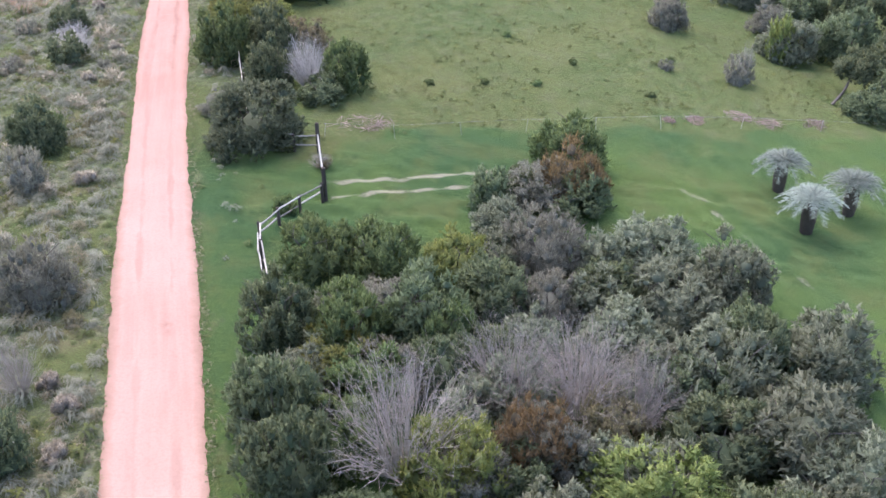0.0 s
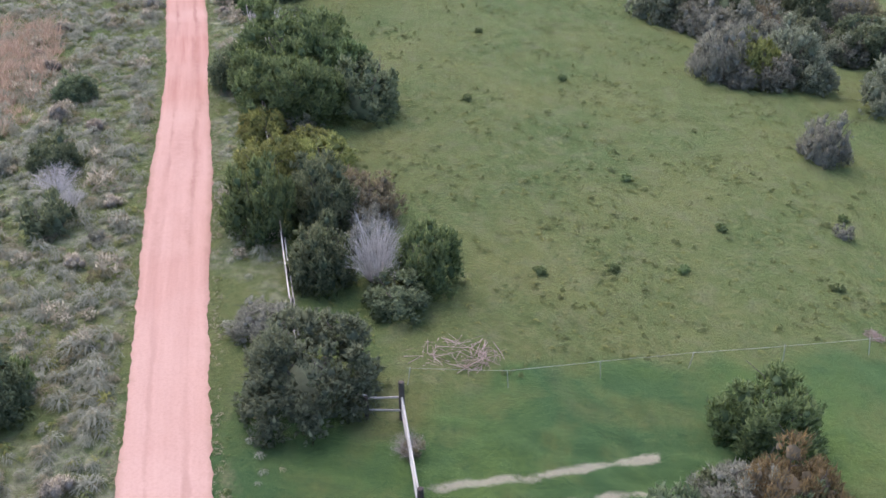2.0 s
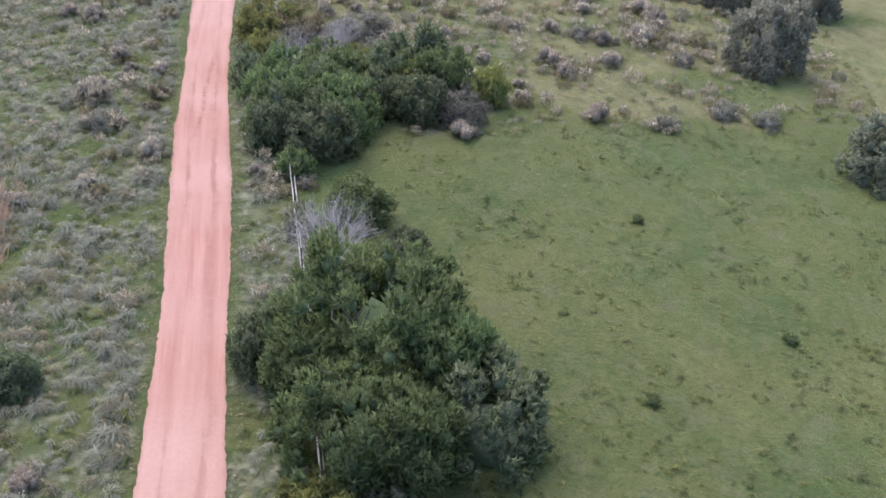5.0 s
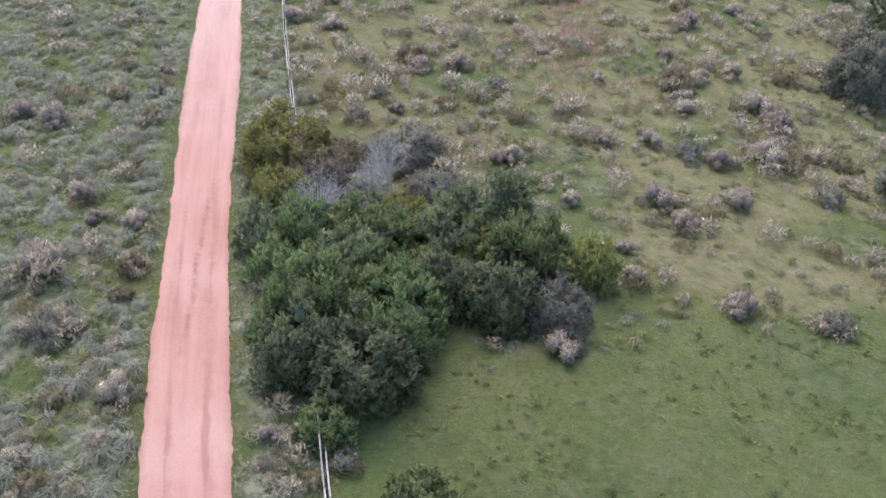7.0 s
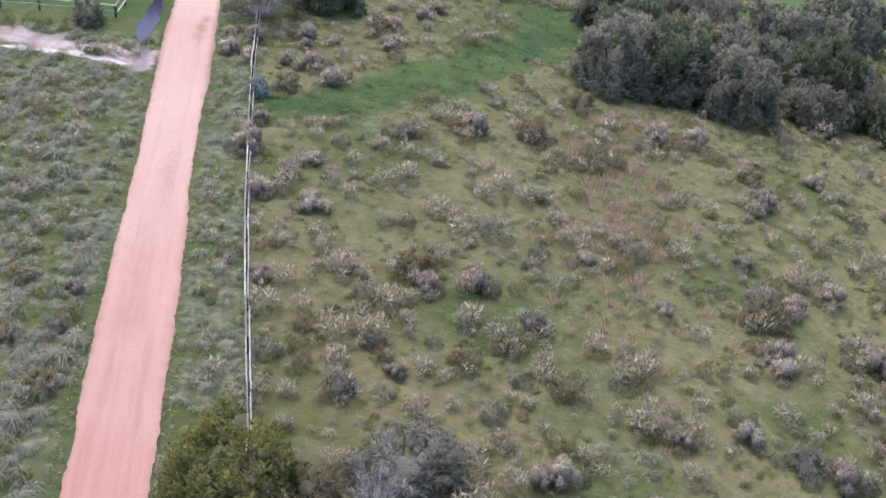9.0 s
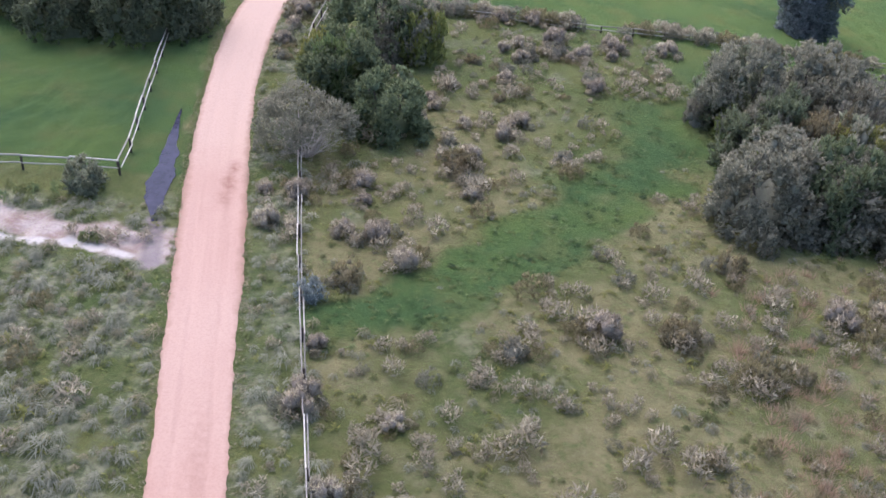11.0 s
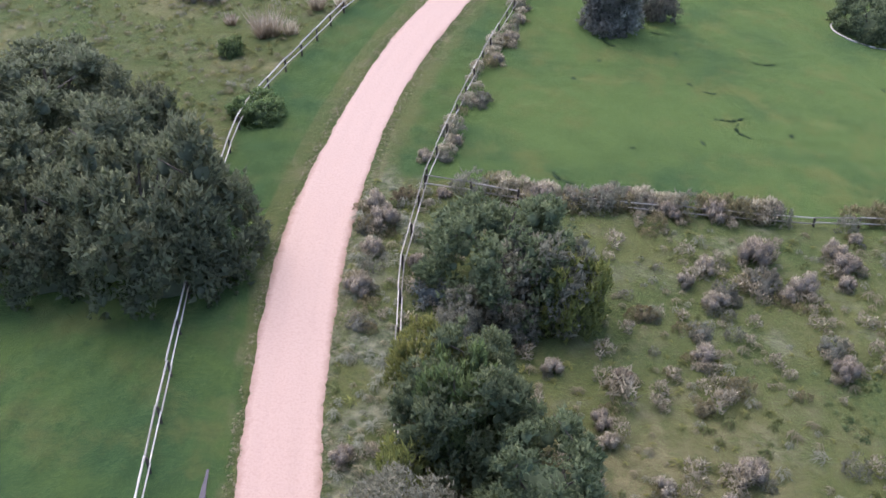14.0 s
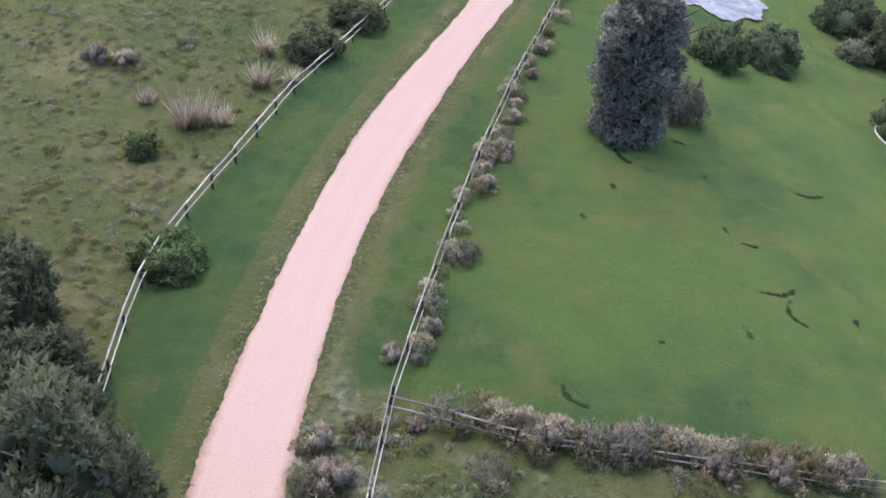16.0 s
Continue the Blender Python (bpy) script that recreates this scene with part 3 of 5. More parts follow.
def strip(name, ys_, mid, half, cols, mat, lift, jag, seed, crown=0.0, pale=None):
    """A ragged-edged strip of soil that follows the ground."""
    r = np.random.default_rng(seed)
    t = np.linspace(-1, 1, cols)
    n = len(ys_)
    x0, h = mid(ys_), half(ys_)
    jl, jr = (jag * (1.3 * wave(ys_, ys_ * 0, 5 + k, 60 + k) + 1.0 * wave(ys_, ys_ * 0, 1.9, 70 + k) * (0.8 + 0.5 * wave(ys_, ys_ * 0, 11, 50 + k)) + 0.55 * wave(ys_, ys_ * 0, 0.8, 80 + k)) + 0.6 * jag * r.normal(size=n) for k in (0, 1))
    edge = np.abs(t) ** 14
    X = x0[:, None] + h[:, None] * t + edge * np.where(t < 0, jl[:, None], jr[:, None])
    Y = np.repeat(ys_[:, None], cols, 1)
    rut = crown * (np.exp(-((np.abs(t) - 0.45) / 0.16) ** 2)) * (0.6 + 0.4 * wave(X, Y, 9, 11))
    Z = relief(X, Y) + lift - rut - np.abs(t) ** 14 * lift * 0.6
    v = np.stack([X, Y, Z], -1).reshape(-1, 3)
    i = (np.arange(n - 1)[:, None] * cols + np.arange(cols - 1)).ravel()
    me = mesh_of(name, v, np.stack([i, i + 1, i + cols + 1, i + cols], 1), [mat], smooth=True)
    me.attributes.new("along", "FLOAT", "POINT").data.foreach_set("value", Y.ravel().astype(np.float32))
    me.attributes.new("across", "FLOAT", "POINT").data.foreach_set("value", (X - x0[:, None]).ravel().astype(np.float32))
    p = np.repeat((pale(ys_) if pale else 0 * ys_)[:, None], cols, 1)
    wet = np.zeros_like(X)
    for sx, sy, wx, wy, k in STAINS:
        wet = np.maximum(wet, k * np.exp(-(((X - x0[:, None] - sx) / wx) ** 2) - ((Y - sy) / wy) ** 2))
    for side, y0, y1, k in ((-0.72, 88, 119, 0.55), (0.7, 56, 119, 0.5), (-0.95, 54, 76, 0.35)):
        wet = np.maximum(wet, k * soft(Y, y0, y0 + 8) * soft(-Y, -y1, -y1 + 8) * np.clip(0.65 + 0.6 * wave(X * 0 + side, Y, 6, 91), 0, 1) * np.exp(-(((X - x0[:, None] - side - 0.22 * wave(Y, Y * 0 + side, 7, 90)) / 0.2) ** 2)))
    gully = X - x0[:, None] - np.interp(Y, (100, 104, 106, 108.3, 110, 112.6, 116), (-0.5, -0.2, 0.05, 0.02, 0.16, 0.3, 0.75))
    gash = soft(Y, 100, 104) * soft(-Y, -116, -112) * np.exp(-((gully / 0.13) ** 2))
    wet = np.maximum(wet, 0.9 * gash)
    me.vertices.foreach_set("co", np.stack([X, Y, Z - 0.05 * gash], -1).astype(np.float32).ravel())
    me.attributes.new("wet", "FLOAT", "POINT").data.foreach_set("value", wet.ravel().astype(np.float32))
    me.attributes.new("pale", "FLOAT", "POINT").data.foreach_set("value", p.ravel().astype(np.float32))
    return new(name, me)


STAINS = ((1.0, 162.9, 0.35, 0.7, 0.8), (0.75, 161.2, 0.5, 1.3, 0.7), (0.55, 159.6, 0.4, 0.9, 0.55), (0.5, 32.6, 0.28, 0.5, 0.55), (-0.2, 72, 0.5, 3.0, 0.3), (0.3, 140, 0.6, 4.0, 0.25), (-0.4, 128, 0.6, 5.0, 0.2))
ground()
tagged(strip("road", np.arange(-60, 300, 0.2), road_x, lambda y: 1.72 + 0.1 * np.sin(y * 0.21) + np.interp(y, (20, 45, 85, 125, 170, 190, 230), (0.22, 0.0, -0.16, -0.12, 0.12, 0.0, -0.22)), 17, M_ROAD, 0.07, 0.035, 3, 0.05,
             lambda y: np.interp(y, (20, 60, 95, 110, 125, 140, 148, 153, 160, 166, 185), (0.35, 0.25, 0.05, 0.08, 0.22, 0.5, 0.6, 0.55, 0.45, 0.8, 0.9))), "pinkish red sand road with faint wheel ruts", "road", kind="structure")

# ---- bushes and trees ----
# kind: leaf, leaves per square metre, upward sweep, leaf length, leaf slimness, gap, label, category
KINDS = {
    "dark": ("dark", 56, 0.4, 0.24, 0.46, 0.0, "dense dark green evergreen bush growing in the grass", "bush"),
    "slate": ("slate", 52, 0.35, 0.26, 0.46, 0.0, "large dull green broad-crowned bush beside the lawn fence", "bush"),
    "green": ("green", 60, 0.75, 0.25, 0.4, 0.0, "mid-green leafy bush with upright shoots in the grass", "bush"),
    "sage": ("sage", 44, 0.2, 0.25, 0.45, 0.0, "grey-green small-leaved bush growing in the grass", "bush"),
    "drab": ("drab", 50, 0.3, 0.24, 0.44, 0.0, "grey-olive round-crowned bush in a closed thicket", "bush"),
    "grey": ("grey", 60, 0.6, 0.26, 0.2, 0.1, "grey twiggy shrub with sparse dull leaves", "shrub"),
    "olive": ("olive", 48, 0.6, 0.26, 0.32, 0.0, "olive-green bush with yellowish tips in the grass", "bush"),
    "lime": ("lime", 48, 0.5, 0.27, 0.4, 0.0, "yellow-green leafy bush among darker bushes", "bush"),
    "rust": ("rust", 52, 0.8, 0.27, 0.22, 0.05, "rust-brown round shrub in the grass", "shrub"),
    "umber": ("umber", 50, 0.6, 0.25, 0.22, 0.08, "brown-grey half-bare shrub among bushes", "shrub"),
    "blue": ("blue", 50, 0.4, 0.2, 0.35, 0.0, "blue-grey small shrub beside the fence", "shrub"),
}
SIZES = ((1.0, 1.5, 20), (2.0, 3.0, 44), (3.6, 5.2, 90))
CROWNS, STEMS = {}, {}


def bush(kind, x, y, r, h, turn=0.0, label="", name="bush"):
    """A leafy bush: an Empty at its foot with a crown and forked stems."""
    k = 0 if r < 1.35 else 1 if r < 2.7 else 2
    r0, h0, lobes = SIZES[k]
    leaf, per, up, size, slim, gap, text, cat = KINDS[kind]
    seed = int(abs(x * 7 + y * 13)) % (3 if k else 2)
    key = (kind, k, seed)
    if key not in CROWNS:
        fine = (1.4, 1.25, 0.95)[k]
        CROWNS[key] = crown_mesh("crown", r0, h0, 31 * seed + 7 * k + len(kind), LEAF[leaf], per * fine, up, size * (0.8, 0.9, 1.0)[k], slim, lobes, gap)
        STEMS[k] = STEMS.get(k) or stem_mesh("stem", h0 * 0.7, 0.05 * r0, 5 + k, M_BARK)
    foot = tagged(new(name, None), label or text, cat)
    foot.empty_display_size = 0.3
    foot.matrix_basis = pose(x, y, float(relief(x, y)) - 0.03, 0, 0, turn) @ Matrix.Diagonal((r / r0, r / r0, h / h0, 1))
    part("crown", CROWNS[key], foot)
    part("stem", STEMS[k], foot)
    return foot


DARK = ((3.5, 45.3, 1.7, 1.8), (1.2, 46.2, 1.3, 2.0), (-25, 48.5, 1.6, 3.0), (-30.9, 68.8, 1.45, 2.2), (-16.2, 24, 1.02, 2.3), (-28.5, 61.9, 1.3, 2.2), (-34, 79.2, 1.36, 1.8),
        (-15.4, 79.0, 2.6, 3.7), (-24.7, 81.9, 1.39, 2.9), (-15.2, 64, 1.84, 4), (-14.5, 59, 1.65, 3.3), (-10.9, 57.7, 1.73, 1.6),
        (4.6, 45.9, 1.29, 2.6), (-0.3, 45.4, 1.18, 2.4), (-8.5, 31.9, 1.55, 3.5), (-2.8, 33.3, 2.05, 3.4), (0.1, 35.8, 1.93, 2.8), (10.6, 33.4, 1.82, 3.6))
DARK_2 = ((8.1, 27.6, 2.11, 2.7), (-7.4, 26.5, 1.75, 4), (-6.6, 24, 1.64, 3.7), (-4.3, 22.2, 1.68, 1.8), (9.1, 23.9, 2.11, 2.2), (11.7, 106.2, 2.82, 4.7), (18.6, 108.3, 3.07, 5.2),
          (22.5, 102.9, 2.72, 3.6), (27.2, 77, 2.65, 4.6), (26.5, 86.9, 2.2, 3.3), (30.2, 84.1, 2.85, 4.1), (30.2, 73.2, 2.5, 5), (27.7, 67, 2.2, 3), (25.5, 65.4, 2.0, 2), (6, 148.5, 3, 6), (-22.7, 112.5, 2.46, 4.2), (-26.3, 100.8, 2.09, 3.2), (-21.7, 106.9, 1.93, 3.1), (-29, 101.3, 1.63, 3.6),
          (-32.7, 109.6, 1.23, 2.8), (-20.3, 90.9, 1.4, 1.6), (-17.9, 178.6, 3.18, 3.6), (-1.7, 170.7, 3.13, 5.8), (4.3, 167.8, 2.51, 4.7))
DARK_3 = ((-44.1, 183.4, 4.0, 5.3), (-44.8, 172.9, 3.2, 5.3), (-41.4, 169.9, 2.95, 4), (-14.5, 165.5, 2.98, 5.6), 
          (-16.2, 232.5, 3.4, 4.2), (-60.5, 222.8, 1.87, 2.1), (-58.9, 228.6, 2.1, 1.9),
          (-31.5, 237.4, 2.2, 3.4), (-26.8, 240.8, 2.7, 3), (-17.8, 254.5, 3.1, 3.8), (-14.6, 249.4, 2.7, 4.6), (-67.2, 209.1, 0.5, 0.8))
GREEN = ((-17.8, 81.0, 2.7, 4.7), (-22.3, 80.6, 2.0, 3.4), (-45.2, 172.9, 1.9, 5.4), (-20.2, 82.2, 3.96, 5.8), (-27.2, 98.3, 1.2, 1.7), (-24.7, 49.6, 0.83, 1.9), (-19.4, 77, 3.2, 4.7), (-18.1, 62.9, 1.91, 4.3), (-9.7, 59.6, 1.57, 3.3), (-10.4, 43, 0.6, 0.9), (4, 50.9, 2.16, 3.2), (-7.8, 37.5, 1.87, 2.9),
         (-5, 37.5, 1.86, 3), (-5.7, 31.9, 1.66, 3.3), (-20.5, 109.5, 1.89, 4), (-27.6, 109.8, 2.32, 3.2), (-29.3, 104.7, 2.16, 3.6), (-25.5, 104.2, 2.41, 3.5), (-23.1, 94.4, 1.86, 2),
         (-62, 199.5, 1.9, 1.6), (-66.6, 208.1, 0.97, 1.6))
SAGE = ((-25.4, 92.4, 1.1, 1.6), (5.2, 33.4, 1.9, 2.6), (4.2, 36.2, 1.6, 2.4), (-18.6, 74.8, 1.36, 1.6), (0.2, 42.6, 1.45, 2.1), (4.7, 39.5, 1.29, 2.5), (7.2, 40.6, 2.37, 2.9), (7.6, 36.3, 2.43, 3), (10.4, 38.2, 2, 3.7), (13.7, 33.5, 2.17, 3.6),
        (8.8, 31.4, 2.08, 3.5), (11.3, 28.3, 2.65, 3.5), (12.8, 26.4, 2.15, 3.2), (2.1, 22.9, 1.6, 2.4), (14.8, 94.9, 2.37, 4.6), (7.5, 107.1, 3.29, 4.6), (22.3, 90.4, 3, 4.8), (22.35, 75.65, 2.28, 3.5))
DRAB = ((-42.0, 182.4, 2.5, 5.0), (-43.4, 180.4, 1.5, 3.0), (1.6, 139.6, 2.9, 5.2), (2.3, 124.3, 3.17, 5.6), (9.1, 143.4, 3.65, 5.7), (-16.1, 166.6, 4.7, 4.8), (-11.3, 180.9, 4.2, 5), (-9.3, 164.1, 3.1, 5.2), (-3.4, 182.5, 3.8, 5.6),
          (5.3, 192, 4.4, 6), (-18.2, 178.8, 3.43, 6.2), (-12.5, 180.6, 4, 6.4), (-18.7, 164.2, 3.14, 5.6))
SAGE_2 = ((-56.7, 159.2, 1.3, 2.1), (-17.9, 248, 1.86, 1.8), (-25.3, 244.4, 0.72, 1.6))
GREY = ((2.2, 46.3, 2.2, 2.4), (-23.6, 43.8, 1.2, 2.5), (-32, 60.5, 1.2, 0.9), (-18.9, 33.7, 1.56, 3.2), (-13.3, 64.5, 1.65, 1.9), (-16.2, 54.8, 1.51, 1.5), (2.4, 39.3, 2.05, 3.5), (13.7, 79.4, 1.7, 3.25), (17, 68.2, 1.12, 2.3), (22.3, 82.2, 1.87, 2.7),
        (12, 69, 0.58, 0.9), (9.5, 92.9, 2.4, 4.5), (-27.7, 120, 2.3, 2), (-19.2, 107.2, 1.95, 2.1), (0.8, 170.5, 2.25, 4.5), (-21, 177.8, 1.13, 2.3), (-46.0, 180.2, 1.4, 2.4), (-35.4, 225.1, 1.62, 3.4))
OLIVE = ((-20.7, 74.4, 1.42, 1.9), (-19, 68.6, 1.98, 2.9), (-16.4, 70.3, 2.05, 2), (-1.8, 38.4, 1.65, 2.4), (-5.9, 30.4, 1.95, 2.2), (-1.3, 24.7, 1.85, 3.2), (-33.4, 117.4, 2.8, 3.3), (-17.5, 110.4, 1.29, 2.7), (-20.3, 73.9, 1.35, 2.2), (-46.8, 175.3, 1.77, 4.2), (-41.0, 181.6, 1.9, 4.5), (-46.9, 170.2, 1.2, 2.8))
LIME = ((5.5, 25.1, 2.28, 2.6), (11.5, 93.1, 2.04, 3.8), (15.7, 110.6, 2.28, 4.5), (-7.5, 174.2, 2.11, 3.2), (21.6, 75.0, 1.1, 3.7), (-18.6, 168.2, 0.9, 3.2), (-19.4, 176.4, 0.8, 2.6))
RUST = ((3.8, 46.9, 1.9, 3.4), (1.5, 26.4, 1.6, 3.1))
UMBER = ((-13.4, 65.6, 1.92, 2.7), (-31.6, 116.6, 2.48, 2.7))
SLATE = ((-13.5, 50.7, 2.7, 3.7), (-75, 197, 5.3, 5.4), (-68.2, 187.2, 5.4, 6.9), (-61.6, 182.3, 4.6, 8.2), (-67.7, 181.4, 3.5, 5.9), (-72.8, 185.6, 4, 7.2), (-67.6, 193.6, 2.8, 5.2), (-62.4, 187.2, 2.6, 4.4), (-63.6, 189.9, 2.2, 3.4))
BLUE = ((-42, 151.1, 0.73, 1.5), (-47.8, 182.4, 1.16, 1.0))
turn_rng = np.random.default_rng(21)
for kind, groups in (("dark", (DARK, DARK_2, DARK_3)), ("slate", (SLATE,)), ("green", (GREEN,)), ("sage", (SAGE, SAGE_2)), ("drab", (DRAB,)), ("grey", (GREY,)), ("olive", (OLIVE,)), ("lime", (LIME,)), ("rust", (RUST,)), ("umber", (UMBER,)), ("blue", (BLUE,))):
    for rows in groups:
        for x, y, r, h in rows:
            bush(kind, x, y, r, h, turn_rng.uniform(0, 360), name=("shrub" if KINDS[kind][7] == "shrub" else "bush"))

# leafless shrubs
BARE = ((-17.2, 27.8, 1.12, 2.4, 0), (-29.9, 66.3, 1.6, 1.6, 1), (-28.3, 64.1, 0.91, 2.0, 1), (-12.1, 59.5, 1.9, 3.5, 1), (-3, 25.4, 3.1, 4.9, 0), (-31.3, 115.4, 2.08, 2.4, 1), (-23.6, 90.1, 2.5, 3.3, 1),
        (0.6, 29.3, 2.4, 4.4, 0), (3.2, 29.5, 2.5, 4.3, 0), (5.5, 29.0, 1.8, 3.8, 0), (-9.5, 48.2, 0.75, 0.9, 0), (-30.7, 112.3, 1.8, 3.1, 1), (-28.4, 117.9, 1.5, 2.3, 1), (-28.6, 114.8, 1.2, 2.7, 1), (17.8, 69.9, 0.9, 2.6, 1))
BARES = {c: [(bare_mesh("twig_fan", 2.0, 2.8, 40 + 3 * c + s, (M_PINKBARK, M_PALEBARK)[c], 130, 0.013, 4), bare_mesh("stem", 1.7, 2.3, 50 + 3 * c + s, (M_PINKBARK, M_PALEBARK)[c], 18, 0.026, 2)) for s in range(2)] for c in (0, 1)}
for n, (x, y, r, h, c) in enumerate(BARE):
    foot = tagged(new("bare_shrub", None), ("leafless pinkish-grey shrub with a dense fan of twigs", "leafless bleached shrub with pale twigs")[c], "shrub")
    foot.matrix_basis = pose(x, y, float(relief(x, y)) - 0.03, 0, 0, 67 * n) @ Matrix.Diagonal((r / 2.0, r / 2.0, h / 2.8, 1))
    part("twig_fan", BARES[c][n % 2][0], foot)
    part("stem", BARES[c][n % 2][1], foot)


# ---- single trees ----
def tall_tree(x, y, r, h, main, label):
    foot = tagged(new("tree", None), label, "tree")
    foot.matrix_basis = pose(x, y, float(relief(x, y)) - 0.05)
    part("trunk", stem_mesh("trunk", h * 0.8, 0.28, 77, M_BARK, 3, 0.08), foot)
    # clumps from the ground to the top, then a paler limb held out to one side
    for k, (dx, dy, z, q, hh) in enumerate(((-0.9, -0.5, 0.0, 0.8, 0.3), (0.9, -0.6, 0.02, 0.7, 0.3), (0.0, 0.4, 0.1, 1.0, 0.5), (-0.8, 0.3, 0.26, 0.82, 0.6), (0.8, -0.3, 0.3, 0.8, 0.66), (0.0, 0.0, 0.44, 0.95, 0.8),
                                            (-0.8, -0.3, 0.56, 0.78, 0.9), (0.8, 0.4, 0.6, 0.82, 0.95), (0.0, 0.0, 0.72, 0.85, 1.04), (-0.3, -1.6, 0.0, 0.6, 0.18), (2.1, -0.8, 0.24, 0.5, 0.4), (2.8, -0.6, 0.32, 0.36, 0.44))):
        me = crown_mesh("crown", r * q, h * hh, 300 + k, main if k < 10 else LEAF["drab"], 58 if k < 10 else 30, 0.2, 0.3, 0.4, 18, 0.05 if k < 10 else 0.6, lift=h * z, core=0.5 if k < 10 else 0.0)
        part("crown", me, foot, m=pose(dx, dy, 0, 0, 0, 40 * k))


tall_tree(-39.4, 221.4, 2.5, 10.4, LEAF["ash"], "tall grey-green broadleaf tree with a column-shaped crown on the mown lawn")
tall_tree(-7.6, 207.8, 3.0, 11.5, LEAF["blue"], "tall blue-grey broadleaf tree on the lawn behind the shrub hedge")


def leaning_tree(x, y, dx, dy, r, h):
    foot = tagged(new("tree", None), "small dark tree with a leaning trunk at the thicket's edge", "tree")
    foot.matrix_basis = pose(x, y, float(relief(x, y)) - 0.05)
    n = 6
    s = np.linspace(0, 1, n + 1)[:, None]
    p = np.array([0, 0, 0.0]) + s * np.array([dx * 0.7, dy * 0.7, h * 0.55]) + np.sin(s * 3.1) * np.array([0.12, -0.1, 0.0])
    w = 0.14 * (1 - 0.5 * s[:, 0])
    v, f = sticks(p[:-1], p[1:], w[:-1], w[1:], np.random.default_rng(3))
    part("trunk", mesh_of("trunk", v, f, [M_BARK], smooth=True), foot)
    part("crown", crown_mesh("crown", r, h, 331, LEAF["dark"], 80, 0.3, 0.25, 0.42, 30, 0.03, lift=h * 0.42), foot, m=pose(dx, dy, 0))


leaning_tree(23.5, 66.9, 2.1, 2.3, 1.8, 2.9)


def umbrella_tree(x, y, r, h):
    foot = tagged(new("tree", None), "low grey-green spreading tree with pale forked limbs over the rail fence", "tree")
    foot.matrix_basis = pose(x, y, float(relief(x, y)) - 0.05)
    part("trunk", stem_mesh("trunk", h * 0.62, 0.14, 91, M_PALEBARK, 6, 0.66), foot)
    part("crown", crown_mesh("crown", r, h, 92, LEAF["drab"], 80, 0.25, 0.19, 0.3, 44, 0.2, lift=h * 0.5, core=0.0), foot)
    part("twig_fan", bare_mesh("twig_fan", r * 0.92, h * 0.9, 93, M_PALEBARK, 130, 0.016), foot)


umbrella_tree(-45.6, 165.5, 3.1, 3.6)


# ---- palms ----
def palm_meshes():
    r = np.random.default_rng(5)
    a, b, ra, rb = [], [], [], []
    v, f, tips, sides, o = [], [], [], [], 0
    count, leaflets = 30, 34
    for k in range(count):
        # fronds rise from the crown, steep in the middle, and arch over outwards
        ang, rise = 2.4 * k, 1.4 - 0.95 * k / count
        d = np.array([math.cos(ang), math.sin(ang), 0.0])
        ln = r.uniform(1.5, 1.9)
        s = np.linspace(0, 1, 12)
        curve = d * (ln * (math.cos(rise) * s + 0.2 * s**2)[:, None]) + np.array([0, 0, 1.0]) * (ln * (math.sin(rise) * s - 0.78 * s**2.2))[:, None]
        curve[:, 2] += 1.75
        a.extend(curve[:-1]), b.extend(curve[1:])
        ra.extend(0.026 * (1 - 0.8 * s[:-1])), rb.extend(0.026 * (1 - 0.8 * s[1:]))
        side = np.cross(d, [0, 0, 1.0])
        along = unit(np.gradient(curve, axis=0))
        for sign in (-1, 1):
            t = np.linspace(0.14, 0.99, leaflets)
            base, way = (np.stack([np.interp(t, s, q[:, i]) for i in range(3)], 1) for q in (curve, along))
            axis = unit(side * sign * 0.62 + way * 0.75 + np.array([0, 0, 0.2]) + r.normal(size=(leaflets, 3)) * 0.1)
            q = 0.46 * np.sin(np.pi * np.clip(t * 0.8 + 0.14, 0, 1)) + 0.08
            vv, ff, tt = blades(base, axis, q, np.full(leaflets, 0.05), r, bend=0.1)
            want = unit(np.tile(d * 0.3 + np.array([0, 0, 0.9]), (leaflets, 1)) + r.normal(size=(leaflets, 3)) * 0.25)
            v.append(vv), f.append(face_to(vv, ff, want) + o), tips.append(tt), sides.append(np.repeat(want, 3, 0))
            o += len(vv)
    leaf = mesh_of("fronds", np.concatenate(v), np.concatenate(f), [LEAF["palm"]], np.concatenate(tips))
    leaf_normals(leaf, np.concatenate(sides))
    sv, sf = sticks(np.array(a), np.array(b), np.array(ra), np.array(rb), r)
    ribs = mesh_of("frond_ribs", sv, sf, [LEAF["palm"]])
    n, m = 14, 14
    z = np.linspace(0, 1.85, n)
    rad = 0.27 + 0.09 * np.sin(z / 1.85 * 3.0) + 0.035 * (np.arange(n) % 2)
    th = np.arange(m) / m * 6.283
    tv = np.stack([np.outer(rad, np.cos(th)), np.outer(rad, np.sin(th)), np.repeat(z[:, None], m, 1)], -1).reshape(-1, 3)
    i, j = np.meshgrid(np.arange(n - 1), np.arange(m), indexing="ij")
    tf = np.stack([i * m + j, i * m + (j + 1) % m, (i + 1) * m + (j + 1) % m, (i + 1) * m + j], -1).reshape(-1, 4)
    return leaf, ribs, mesh_of("trunk", tv, tf, [M_RUNGS])


